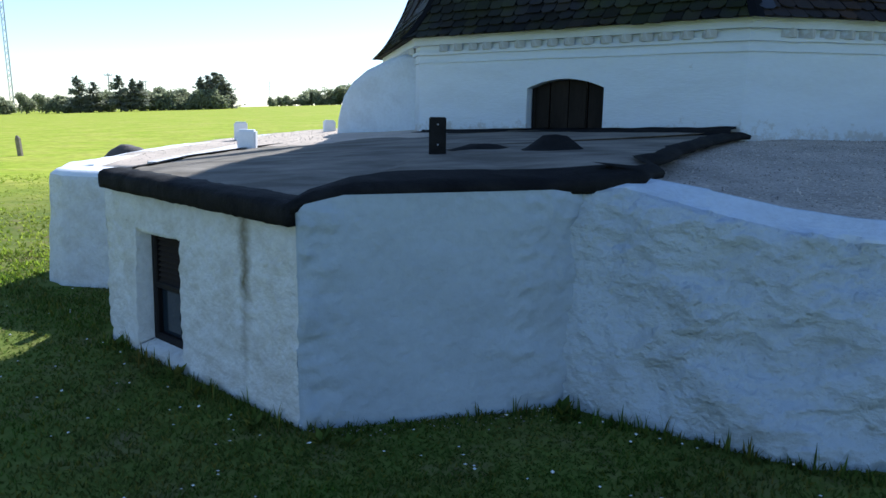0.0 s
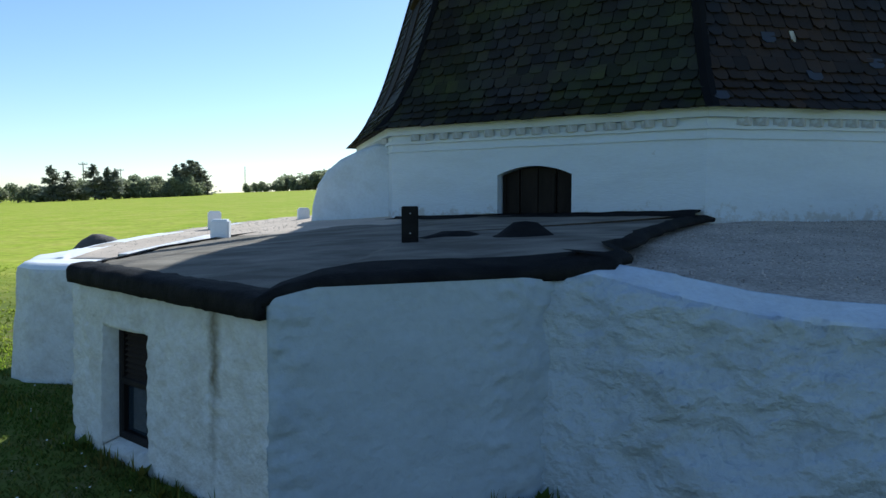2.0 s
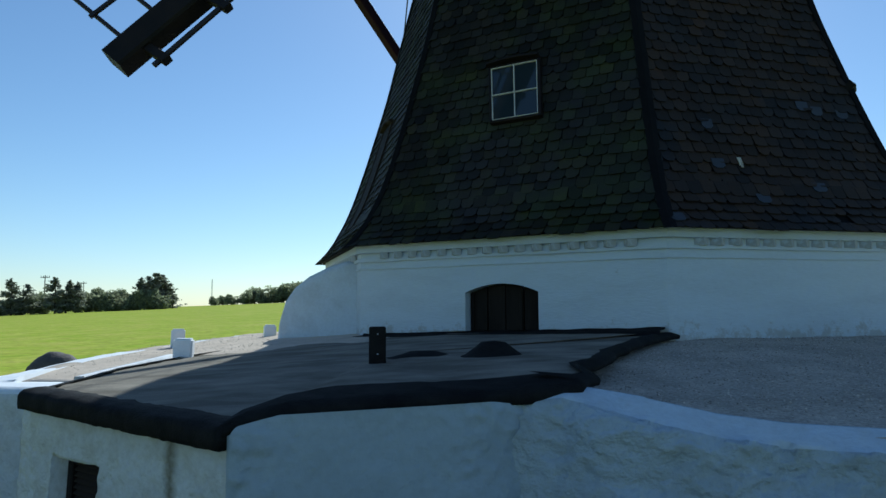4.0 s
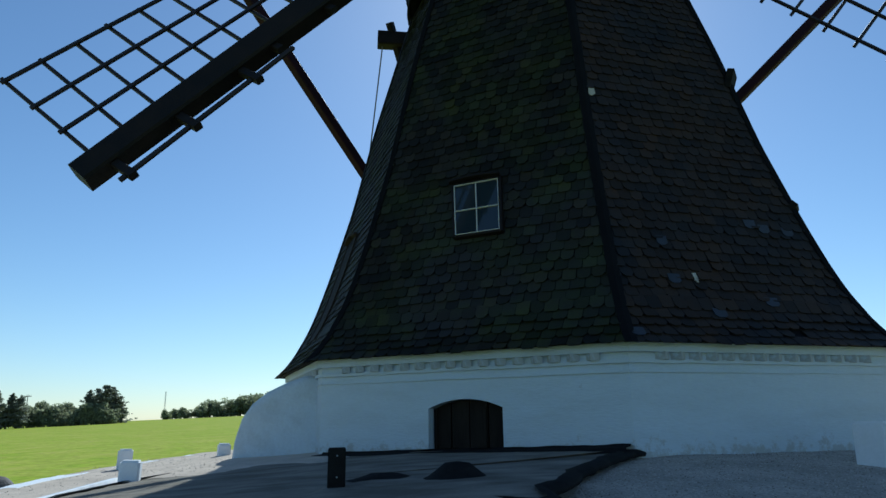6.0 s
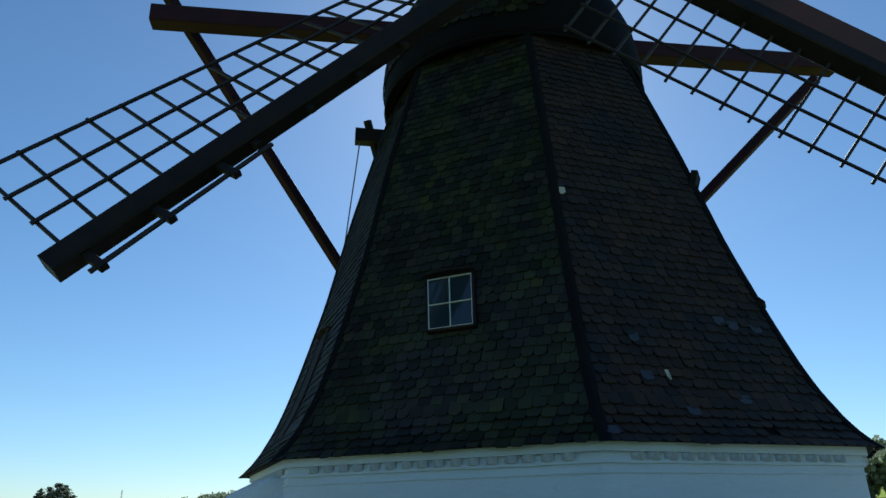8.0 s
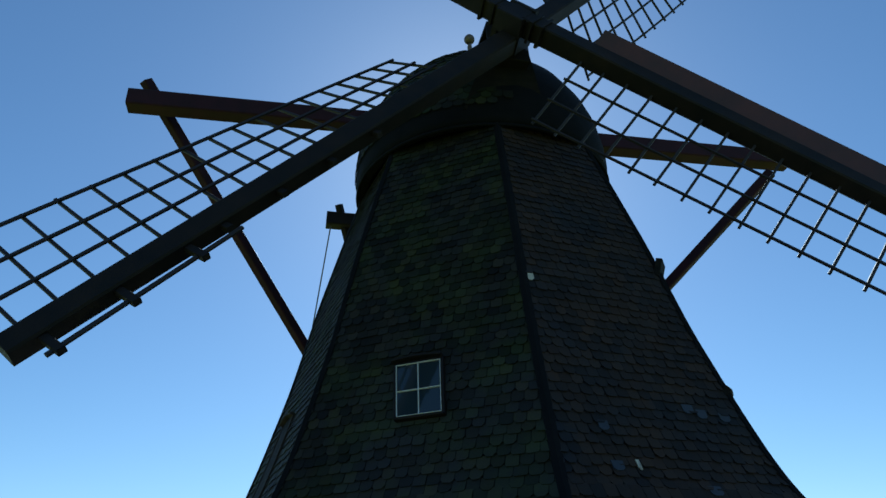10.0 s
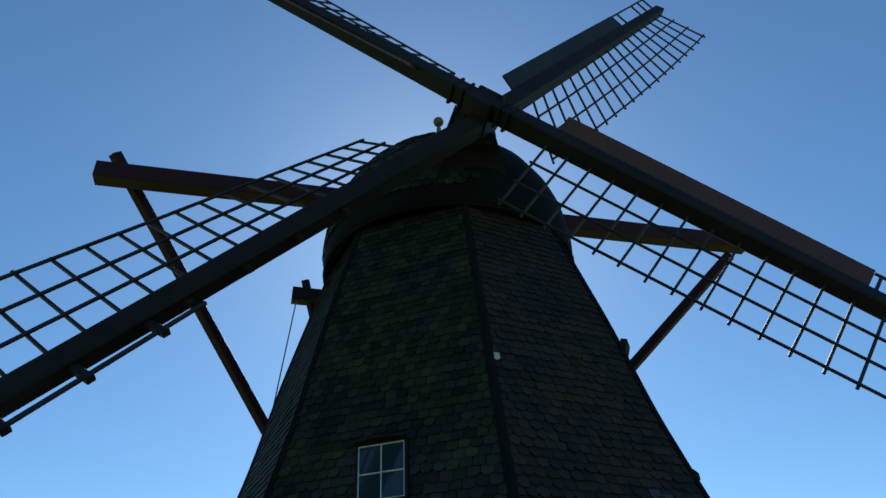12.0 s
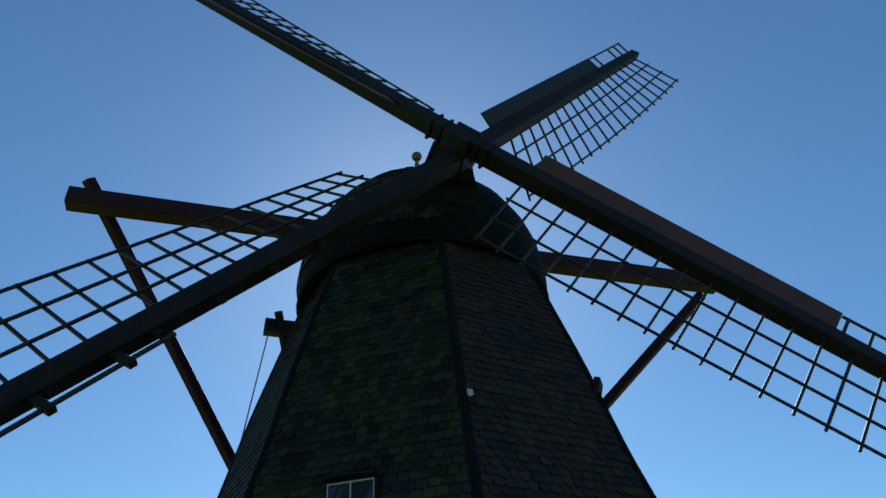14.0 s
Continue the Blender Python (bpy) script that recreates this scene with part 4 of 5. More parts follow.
# ---- terrace, annex and walls ----
# gravel terrace round the mill, lower towards its rim
def terrace_height(x, y):
    d = math.hypot(x - AXIS.x, y - AXIS.y)
    z = 1.74 - 0.068 * max(0.0, d - 5.6)
    if x > 0:
        z -= 0.05 * max(0.0, min(1.0, (7.0 - y) / 2.4)) + 0.04 * max(0.0, min(1.0, (4.7 - y) / 0.5))
    if x < -1.0:
        z -= 0.022 * min(2.0, -1.0 - x) * max(0.0, min(1.0, (14.5 - y) / 4))
        z -= 0.075 * max(0.0, min(1.0, (9.6 - y) / 1.5))
    return z + 0.02 * noise.noise(Vector((x * 1.3, y * 1.3, 2)))


RIM = [(1.25, 4.66), (1.75, 4.30), (2.35, 4.06), (2.9, 3.88), (3.7, 3.62), (5.0, 3.42), (7.0, 3.6), (9.5, 4.6), (12.2, 6.8), (14.2, 10.0), (14.8, 14.0), (14.0, 18.0), (11.5, 21.4), (8.0, 23.3),
       (4.0, 23.4), (0.4, 21.8), (-1.9, 18.6), (-2.75, 15.6), (-3.15, 13.9), (-3.72, 12.7), (-4.12, 11.4), (-4.30, 10.2), (-4.42, 9.0), (-4.25, 8.35), (-3.7, 8.05), (-2.9, 7.8), (-2.0, 7.2), (0.0, 6.2)]
bm = bmesh.new()
centre = Vector((AXIS.x, AXIS.y, 0))
rim = resample([(x, y, 0) for x, y in RIM] + [(RIM[0][0], RIM[0][1], 0)], 0.25)[:-1]
rows = []
for f in [0.33 + 0.67 * i / 26 for i in range(27)]:
    ring = []
    for p in rim:
        q = centre.lerp(p, f)
        ring.append(bm.verts.new((q.x, q.y, terrace_height(q.x, q.y))))
    rows.append(ring)
for a, b in zip(rows, rows[1:]):
    for i in range(len(rim)):
        j = (i + 1) % len(rim)
        bm.faces.new((a[i], b[i], b[j], a[j]))
skirt = [bm.verts.new((v.co.x, v.co.y, -0.2)) for v in rows[-1]]
for i in range(len(rim)):
    j = (i + 1) % len(rim)
    bm.faces.new((rows[-1][i], skirt[i], skirt[j], rows[-1][j]))
for f in bm.faces:
    if f.calc_center_median().x < -0.3:
        f.material_index = 1        # west of the annex: sandier, with the sun's brightness put into the colour
terrace = tagged(part("terrace", bm, GRAVEL, smooth=True), "raised terrace of trodden pale gravel, sandier and toned sunlit west of the annex", "terrace", kind="structure")
terrace.data.materials.append(GRAVEL_SUNLIT)

# loose pebbles on the gravel
def scatter_mesh(name, items, material, shape_verts, shape_faces, label, category):
    vs, fs_ = [], []
    for m in items:
        base = len(vs)
        vs += [tuple(m @ Vector(v)) for v in shape_verts]
        fs_ += [tuple(base + j for j in f) for f in shape_faces]
    me = bpy.data.meshes.new(name)
    me.from_pydata(vs, [], fs_)
    me.materials.append(material)
    return tagged(new(name, me), label, category, kind="stuff")


rng = random.Random(5)
octa = [(1, 0, 0), (0, 1, 0), (-1, 0, 0), (0, -1, 0), (0, 0, 0.7), (0, 0, -0.7)]
octa_f = [(0, 1, 4), (1, 2, 4), (2, 3, 4), (3, 0, 4), (1, 0, 5), (2, 1, 5), (3, 2, 5), (0, 3, 5)]
PEBBLE = surface("pebble", (0.52, 0.46, 0.39), (0.36, 0.32, 0.28), 0.9, 4, 40, 0.2, 0.005, vary=0.6, piece="island")
items = []
while len(items) < 11500:
    x, y = (rng.uniform(1.2, 8.0), rng.uniform(3.9, 9.0)) if rng.random() < 0.93 else (rng.uniform(-4.1, -1.6), rng.uniform(8.6, 14.0))
    if x > 0.5 and y < 9 and (x - 0.75) * 0.42 + (y - 4.5) * 0.91 < 0.75:
        continue
    s = rng.uniform(0.005, 0.011)
    items.append(Matrix.Translation((x, y, terrace_height(x, y) + s * 0.2)) @ Matrix.Rotation(rng.uniform(0, 6), 4, "Z") @ Matrix.Diagonal((s, s * rng.uniform(0.6, 1), s, 1)))
scatter_mesh("pebbles", items, PEBBLE, octa, octa_f, "loose small pebbles strewn on the gravel", "pebbles")

# retaining wall beyond the annex, lumpy, with a broad limewashed top
bm = bmesh.new()
base = [(0.45, 4.62, 0), (0.80, 4.50, 0), (1.10, 4.30, 0), (1.50, 3.97, 0), (1.96, 3.78, 0), (2.35, 3.64, 0), (2.60, 3.56, 0), (3.4, 3.26, 0), (4.9, 3.05, 0), (7.1, 3.15, 0), (9.8, 4.15, 0), (12.6, 6.5, 0), (14.7, 9.8, 0)]
top = [(0.45, 4.70, 1.41), (0.84, 4.60, 1.525), (1.16, 4.42, 1.555), (1.58, 4.12, 1.455), (2.04, 3.94, 1.36), (2.42, 3.80, 1.32), (2.66, 3.73, 1.31), (3.46, 3.46, 1.29), (4.94, 3.25, 1.28), (7.05, 3.35, 1.30), (9.7, 4.32, 1.32), (12.4, 6.6, 1.32), (14.5, 9.85, 1.32)]
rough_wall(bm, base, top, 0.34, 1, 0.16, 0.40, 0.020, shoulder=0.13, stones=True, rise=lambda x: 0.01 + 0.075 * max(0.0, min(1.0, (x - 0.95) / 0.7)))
wall_south = tagged(part("wall_south", bm, LIME_ROUGH, smooth=True), "lumpy whitewashed fieldstone retaining wall, skylight painted into its paler coping", "wall", kind="structure")
# skylight on the upturned top is put into a paler limewash
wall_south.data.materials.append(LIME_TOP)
bm = bmesh.new()
base = [(-2.6, 7.05, -0.1), (-3.71, 7.46, 0), (-4.36, 7.60, 0), (-4.64, 7.80, 0), (-4.74, 8.3, 0), (-4.72, 9.2, 0), (-4.56, 10.3, 0), (-4.36, 11.5, 0), (-3.95, 12.8, 0), (-3.38, 14.0, 0), (-2.95, 15.6, 0), (-2.1, 18.7, 0), (0.2, 22.0, 0)]
top = [(-2.6, 7.2, 1.33), (-3.68, 7.60, 1.31), (-4.30, 7.73, 1.31), (-4.54, 7.90, 1.32), (-4.61, 8.35, 1.36), (-4.53, 9.2, 1.375), (-4.41, 10.3, 1.435), (-4.21, 11.5, 1.47), (-3.80, 12.75, 1.53), (-3.24, 13.95, 1.58), (-2.8, 15.6, 1.6), (-1.95, 18.6, 1.6), (0.35, 21.9, 1.6)]
rough_wall(bm, base, top, 0.42, -1, 0.022, 0.4, 0.06, shoulder=0.08, rise=lambda x: 0.02)
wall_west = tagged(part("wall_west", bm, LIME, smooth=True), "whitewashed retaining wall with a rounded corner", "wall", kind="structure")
# the top rows take a paler limewash than the face
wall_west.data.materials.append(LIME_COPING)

# annex: front wall with a window opening, side wall, felt roof
annex = thing("annex", "low whitewashed annex under a black tar-felt roof", "outbuilding")
P0, P1 = Vector((-0.87, 4.09, 0)), Vector((-2.865, 5.763, 0))
along = (P1 - P0).normalized()
out = Vector((along.y, -along.x, 0))
if out.y > 0:
    out = -out
long = (P1 - P0).length
WU, WZ = (1.415, 2.10), (0.07, 1.04)     # the window opening along the wall and up it
bm = bmesh.new()
us = sorted(set([round(long * i / 100, 4) for i in range(101)] + list(WU)))
zs = sorted(set([round(-0.3 + 1.75 * i / 64, 4) for i in range(65)] + list(WZ)))


def front_pt(u, z, deep=0.0):
    p = P0 + along * u + Vector((0, 0, z)) - out * deep
    batter = 0.05 * (1 - z / 1.4)
    return p + out * (batter + ((lump(p, 0.11, 0.016) + lump(p, 0.30, 0.014)) if deep == 0 else 0))


grid = {(i, j): bm.verts.new(front_pt(u, z)) for i, u in enumerate(us) for j, z in enumerate(zs)}
for i in range(len(us) - 1):
    for j in range(len(zs) - 1):
        um, zm = (us[i] + us[i + 1]) / 2, (zs[j] + zs[j + 1]) / 2
        if WU[0] < um < WU[1] and WZ[0] < zm < WZ[1]:
            continue
        bm.faces.new((grid[i, j], grid[i + 1, j], grid[i + 1, j + 1], grid[i, j + 1]))
i0, i1 = us.index(WU[0]), us.index(WU[1])
j0, j1 = zs.index(WZ[0]), zs.index(WZ[1])
loop = [(i, j0) for i in range(i0, i1)] + [(i1, j) for j in range(j0, j1)] + [(i, j1) for i in range(i1, i0, -1)] + [(i0, j) for j in range(j1, j0, -1)]
deepv = {}
for c in loop:
    u, z = us[c[0]], zs[c[1]]
    zz = z + (0.05 if c[1] == j0 else 0)
    p = front_pt(u, zz, 0.20)
    deepv[c] = bm.verts.new(p + out * lump(p, 0.2, 0.006))
for a, b in zip(loop, loop[1:] + loop[:1]):
    bm.faces.new((grid[a], grid[b], deepv[b], deepv[a]))
# far end of the wall, returning to the retaining wall
n_u = len(us) - 1
ends = [bm.verts.new(front_pt(long, z, 1.9)) for z in zs]
for j in range(len(zs) - 1):
    bm.faces.new((grid[n_u, j], ends[j], ends[j + 1], grid[n_u, j + 1]))
part("front_wall", bm, LIME_FRONT, annex, "whitewashed front wall with a rain stain below the eaves", smooth=True)

# side wall: smooth render between two lumpier strips
bm = bmesh.new()
Q0, Q1 = P0 + out * 0.05, Vector((1.30, 4.60, 0))
al = (Q1 - Q0).normalized()
so = Vector((al.y, -al.x, 0))
ln = (Q1 - Q0).length
nu, nz = 120, 80
SIDE_RISE = 0.02
g = []
for i in range(nu + 1):
    col = []
    for j in range(nz + 1):
        u = ln * i / nu
        z = -0.3 + (1.80 + SIDE_RISE * i / nu - 0.35 * max(0.0, i / nu - 0.74) - 0.07 * max(0.0, 1 - i / nu / 0.14)) * j / nz
        p = Q0 + al * u + Vector((0, 0, z))
        f = u / ln
        amp = 0.006 + 0.045 * max(0, 1 - f / 0.17) + 0.03 * max(0, (f - 0.5) / 0.28)
        bow = -0.5 * max(0, f - 0.74)
        if f < 0.03:
            bow -= 0.02 * (1 - f / 0.03)
        p = p + so * (0.045 * (1 - z / 1.4) * (f > 0) + (lump(p, 0.26, amp) + lump(p, 0.085, 0.003 + 0.3 * amp)) * min(1, f / 0.03) + bow)
        if i == 0:
            p = front_pt(0.012, z) - out * 0.003
        col.append(bm.verts.new(p))
    g.append(col)
for i in range(nu):
    for j in range(nz):
        bm.faces.new((g[i][j], g[i + 1][j], g[i + 1][j + 1], g[i][j + 1]))
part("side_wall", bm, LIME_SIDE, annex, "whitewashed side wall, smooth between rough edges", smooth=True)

# annex window: dark frame, slatted upper half, dull lower pane
win = tagged(new("window"), "small deep-set window with a dark frame, louvred above")
win.parent = annex


def wp(u, z, deep=0.165):
    return front_pt(u, z, deep)


u0, u1, z0, z1 = WU[0] + 0.005, WU[1] - 0.005, WZ[0] + 0.05, WZ[1] - 0.005
zm = z0 + (z1 - z0) * 0.50
for a, b, w in (((u0, z0), (u1, z0), 0.09), ((u0, z1), (u1, z1), 0.05), ((u0 + 0.02, z0), (u0 + 0.02, z1), 0.07), ((u1 - 0.02, z0), (u1 - 0.02, z1), 0.07), ((u0, zm), (u1, zm), 0.06)):
    bm = bmesh.new()
    beam(bm, wp(*a), wp(*b), w, 0.06, out)
    part("frame", bm, DARK_TIMBER, win, "dark brown frame")
for i in range(9):
    bm = bmesh.new()
    z = zm + 0.04 + (z1 - zm - 0.06) * i / 9
    beam(bm, wp(u0 + 0.04, z, 0.175), wp(u1 - 0.04, z, 0.175), 0.045, 0.012, out + Vector((0, 0, 1.1)))
    part("louvre_slat", bm, GREY_BOARD, win)
bm = bmesh.new()
q = [bm.verts.new(wp(u, z, 0.185)) for u, z in ((u0, z0), (u1, z0), (u1, zm), (u0, zm))]
bm.faces.new(q)
part("pane", bm, GLASS, win, "dusty lower pane")
bm = bmesh.new()
q = [bm.verts.new(wp(u, z, 0.215)) for u, z in ((u0, zm), (u1, zm), (u1, z1 + 0.02), (u0, z1 + 0.02))]
bm.faces.new(q)
part("lining", bm, HIP, win)

# felt roof: a gently rising sheet, thick soft edges, one seam
ROOF = [(-2.80, 5.72, 1.475), (-2.35, 5.30, 1.47), (-1.6, 4.66, 1.46), (-0.90, 4.07, 1.45), (-0.78, 4.17, 1.495), (-0.55, 4.23, 1.545), (-0.1, 4.34, 1.555), (0.35, 4.46, 1.56), (0.75, 4.56, 1.555), (1.08, 4.58, 1.585), (1.34, 4.56, 1.61),
        (1.50, 4.9, 1.635), (1.60, 5.4, 1.66), (2.02, 6.0, 1.69), (2.15, 6.35, 1.70), (2.7, 7.1, 1.75), (3.2, 7.7, 1.79), (3.78, 8.3, 1.82), (3.45, 8.05, 1.835), (2.9, 8.45, 1.83), (2.0, 9.08, 1.81),
        (1.0, 9.78, 1.78), (0.0, 10.48, 1.72), (-0.45, 10.9, 1.68), (-1.62, 11.05, 1.62), (-2.1, 10.4, 1.55), (-2.65, 9.3, 1.50), (-2.95, 7.8, 1.47), (-2.88, 6.8, 1.465)]
bm = bmesh.new()
mid = Vector((0.0, 6.9, 1.665))
outline = resample(ROOF + [ROOF[0]], 0.10)[:-1]
rng = random.Random(3)
jag = []
for i, p in enumerate(outline):
    j = 0.020 * noise.noise(Vector((p.x * 3.1, p.y * 3.1, 0)))
    if p.x > 1.45 and p.y < 8.2:
        j = 0.10 * noise.noise(Vector((p.x * 2.2, p.y * 2.2, 4)))
    d = (p - mid)
    d.z = 0
    jag.append(p + d.normalized() * j)
rows = []
for f in [i / 22 for i in range(1, 23)]:
    ring = []
    for p in jag:
        q = mid.lerp(p, f)
        q.z += 0.015 * noise.noise(Vector((q.x * 1.1, q.y * 1.1, 7))) + 0.006 * noise.noise(Vector((q.x * 5, q.y * 5, 7)))
        # raised roll along the seam parallel to the front edge
        s = (q - P0).dot(-out)
        if f < 0.995:
            q.z += 0.022 * math.exp(-((s - 0.42) / 0.03) ** 2)
        ring.append(bm.verts.new(q))
    rows.append(ring)
hub = bm.verts.new(mid)
n = len(jag)
for i in range(n):
    bm.faces.new((hub, rows[0][i], rows[0][(i + 1) % n]))
for a, b in zip(rows, rows[1:]):
    for i in range(n):
        bm.faces.new((a[i], b[i], b[(i + 1) % n], a[(i + 1) % n]))
roof = part("roof", bm, FELT, annex, "worn black tar felt with a raised seam", smooth=True)
# turned-down edge
bm = bmesh.new()
edge = []
for i, p in enumerate(jag):
    d = p - mid
    d.z = 0
    d.normalize()
    t = (jag[(i + 1) % n] - jag[i - 1])
    nn_ = Vector((t.y, -t.x, 0)).normalized()
    if nn_.dot(d) < 0:
        nn_ = -nn_
    front_edge = abs((p - P0).dot(out)) < 0.16 and p.x < -0.7
    h = 0.05 if front_edge else (0.090 if (p.y < 4.7 and p.x < 1.5) else 0.06)
    if not front_edge and p.y < 4.4 and p.x < -0.45:
        h += 0.06 * min(1.0, (-0.45 - p.x) / 0.25)
    w = 0.015 * noise.noise(Vector((p.x * 4, p.y * 4, 9)))
    h += w
    puff = 0.02 if front_edge else 0.045
    strip_w = (0.10 + 0.28 * max(0.0, min(1.0, (p.x + 0.8) / 0.6)) if p.y < 4.75 and -0.85 < p.x < 1.5 else 0.10) + 0.05 * noise.noise(Vector((p.x * 5, p.y * 5, 1)))
    edge.append([bm.verts.new(v) for v in (p - nn_ * strip_w + Vector((0, 0, 0.016 + 0.11 * strip_w)), p - nn_ * 0.03 + Vector((0, 0, 0.024)), p + nn_ * puff * 0.8 + Vector((0, 0, -0.012)), p + nn_ * (puff + w * 0.5) + Vector((0, 0, -h * 0.45)),
                                           p + nn_ * puff * 0.8 + Vector((0, 0, -h)), p - nn_ * 0.10 + Vector((0, 0, -h)))])
for i in range(n):
    a, b = edge[i], edge[(i + 1) % n]
    for j in range(5):
        bm.faces.new((a[j], b[j], b[j + 1], a[j + 1]))
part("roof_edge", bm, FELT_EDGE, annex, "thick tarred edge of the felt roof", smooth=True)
# felt wrapped over the front edge: a squared but soft, uneven roll
bm = bmesh.new()
F0, F1 = Vector((-0.885, 4.075, 1.383)) + out * 0.03, Vector((-2.775, 5.672, 1.425)) + out * 0.03
prev = None
ROLL = [(-0.09, -0.064), (0.030, -0.068), (0.050, -0.058), (0.060, -0.02), (0.058, 0.04), (0.044, 0.068), (0.010, 0.086), (-0.08, 0.094), (-0.15, 0.098)]
for i in range(97):
    p = F0.lerp(F1, i / 96)
    low = 0.011 * noise.noise(Vector((i * 0.10, 2, 2))) + 0.006 * noise.noise(Vector((i * 0.45, 5, 2)))
    row = []
    for j, (o_, z_) in enumerate(ROLL):
        w = 0.012 * noise.noise(Vector((i * 0.13, j * 0.7, 2))) + 0.006 * noise.noise(Vector((i * 0.5, j * 1.1, 6)))
        row.append(bm.verts.new(p + out * (o_ + w * (0 if j in (0, 8) else 1) + (0.05 * noise.noise(Vector((i * 0.2, 4, 4))) if j == 8 else 0)) + Vector((0, 0, z_ + (low if j < 4 else 0.6 * w)))))
    if prev:
        for j in range(9):
            bm.faces.new((prev[j], prev[(j + 1) % 9], row[(j + 1) % 9], row[j]))
    else:
        bm.faces.new(row)
    prev = row
bm.faces.new(prev[::-1])
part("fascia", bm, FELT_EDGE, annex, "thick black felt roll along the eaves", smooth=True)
# felt strip turned up against the mill
bm = bmesh.new()
prev = None
for i in range(41):
    f = i / 40
    p = Vector((3.42, 8.02, 1.83)).lerp(Vector((-0.30, 10.63, 1.69)), f)
    nn_ = Vector((-0.574, -0.819, 0))
    h = 0.06 + 0.014 * noise.noise(Vector((i * 0.4, 0, 0)))
    row = [bm.verts.new(v) for v in (p + nn_ * 0.36 + Vector((0, 0, -0.03)), p + nn_ * 0.30 + Vector((0, 0, 0.026)), p + nn_ * 0.06 + Vector((0, 0, 0.034)), p + nn_ * 0.035 + Vector((0, 0, h)), p - nn_ * 0.02 + Vector((0, 0, h)))]
    if prev:
        for j in range(4):
            bm.faces.new((prev[j], prev[j + 1], row[j + 1], row[j]))
    prev = row
part("flashing", bm, FELT_EDGE, annex, "tarred upstand against the mill wall", smooth=True)
# flue, flat mound and felted stub on the roof
flue = tagged(new("flue"), "short square black flue with two bright screws")
flue.parent = annex
bm = bmesh.new()
box(bm, (-0.125, 6.20, 1.60), (0.03, 6.36, 1.965), 0.008)
part("flue_box", bm, FELT_EDGE, flue)
for z in (1.72, 1.90):
    bm = bmesh.new()
    bmesh.ops.create_uvsphere(bm, u_segments=8, v_segments=6, radius=0.008, matrix=Matrix.Translation((-0.045, 6.198, z)))
    part("screw", bm, STEEL, flue)
bm = bmesh.new()
for cx, cy, w, d, h, peak in ((1.06, 6.5, 0.43, 0.32, 0.175, 0.10), (0.40, 6.75, 0.48, 0.26, 0.07, 0.2)):
    rows_ = []
    zc = 1.64
    for f, hh in ((1.0, -0.05), (0.84, 0.09), (0.64, 0.27), (0.46, 0.60), (0.27, 0.95), (0.0, 1.0)):
        rows_.append([bm.verts.new((cx + w * f * math.copysign(abs(math.cos(a)) ** 0.9, math.cos(a)), cy + d * f * math.copysign(abs(math.sin(a)) ** 0.9, math.sin(a)), zc + h * hh + 0.008 * noise.noise(Vector((a * 2, f * 3, cx))))) for a in [2 * math.pi * i / 24 for i in range(24)]])
    for a, b in zip(rows_, rows_[1:]):
        for i in range(24):
            bm.faces.new((a[i], a[(i + 1) % 24], b[(i + 1) % 24], b[i]))
part("felted_stub", bm, FELT_EDGE, annex, "felt-covered stub standing up through the roof", smooth=True)

# limewashed strip between felt and gravel
bm = bmesh.new()
prev = None
for i in range(60):
    f = i / 59
    p = Vector((-3.13, 7.35, 1.445)).lerp(Vector((-2.84, 9.4, 1.535)), f)
    w = 0.055 - 0.02 * f + 0.02 * noise.noise(Vector((i * 0.3, 1, 1)))
    row = [bm.verts.new(v) for v in (p + Vector((-w, 0, -0.05)), p + Vector((-w * 0.8, 0, 0.004)), p + Vector((w, 0, 0.008)), p + Vector((w, 0, -0.1)))]
    if prev:
        for j in range(3):
            bm.faces.new((prev[j], prev[j + 1], row[j + 1], row[j]))
    prev = row
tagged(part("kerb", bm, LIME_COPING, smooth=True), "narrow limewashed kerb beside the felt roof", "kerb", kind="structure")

# wing wall at the mill's entrance, its head falling away in a curve
bm = bmesh.new()
head = [(0.0, 2.92), (0.25, 2.90), (0.55, 2.80), (0.85, 2.66), (1.08, 2.48), (1.24, 2.25), (1.33, 1.95), (1.38, 1.5), (1.40, 1.1)]
W0, WD = Vector((-0.40, 11.05, 0)), Vector((-0.985, 0.17, 0)).normalized()
WN = Vector((WD.y, -WD.x, 0))
if WN.y > 0:
    WN = -WN
front, rear = [], []
hs = []
for a, b in zip(head, head[1:]):
    for i in range(5):
        hs.append((a[0] + (b[0] - a[0]) * i / 5, a[1] + (b[1] - a[1]) * i / 5))
hs.append(head[-1])
cols = []
for u, zt in hs:
    col = []
    for j in range(25):
        z = 1.1 + (zt - 1.1) * j / 24
        p = W0 + WD * u + Vector((0, 0, z))
        edge_in = 0.05 * max(0, 1 - (zt - z) / 0.08) + 0.05 * max(0.0, 1 - (1.40 - u) / 0.08)
        col.append(bm.verts.new(p + WN * (0.0 - edge_in + lump(p, 0.3, 0.012))))
    for j in range(24, -1, -1):
        z = 1.1 + (zt - 1.1) * j / 24
        col.append(bm.verts.new(W0 + WD * u + Vector((0, 0, z)) - WN * 0.42))
    cols.append(col)
for a, b in zip(cols, cols[1:]):
    for j in range(49):
        bm.faces.new((a[j], b[j], b[j + 1], a[j + 1]))
bm.faces.new(cols[0])
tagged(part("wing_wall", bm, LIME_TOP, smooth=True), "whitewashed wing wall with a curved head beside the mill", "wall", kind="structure")


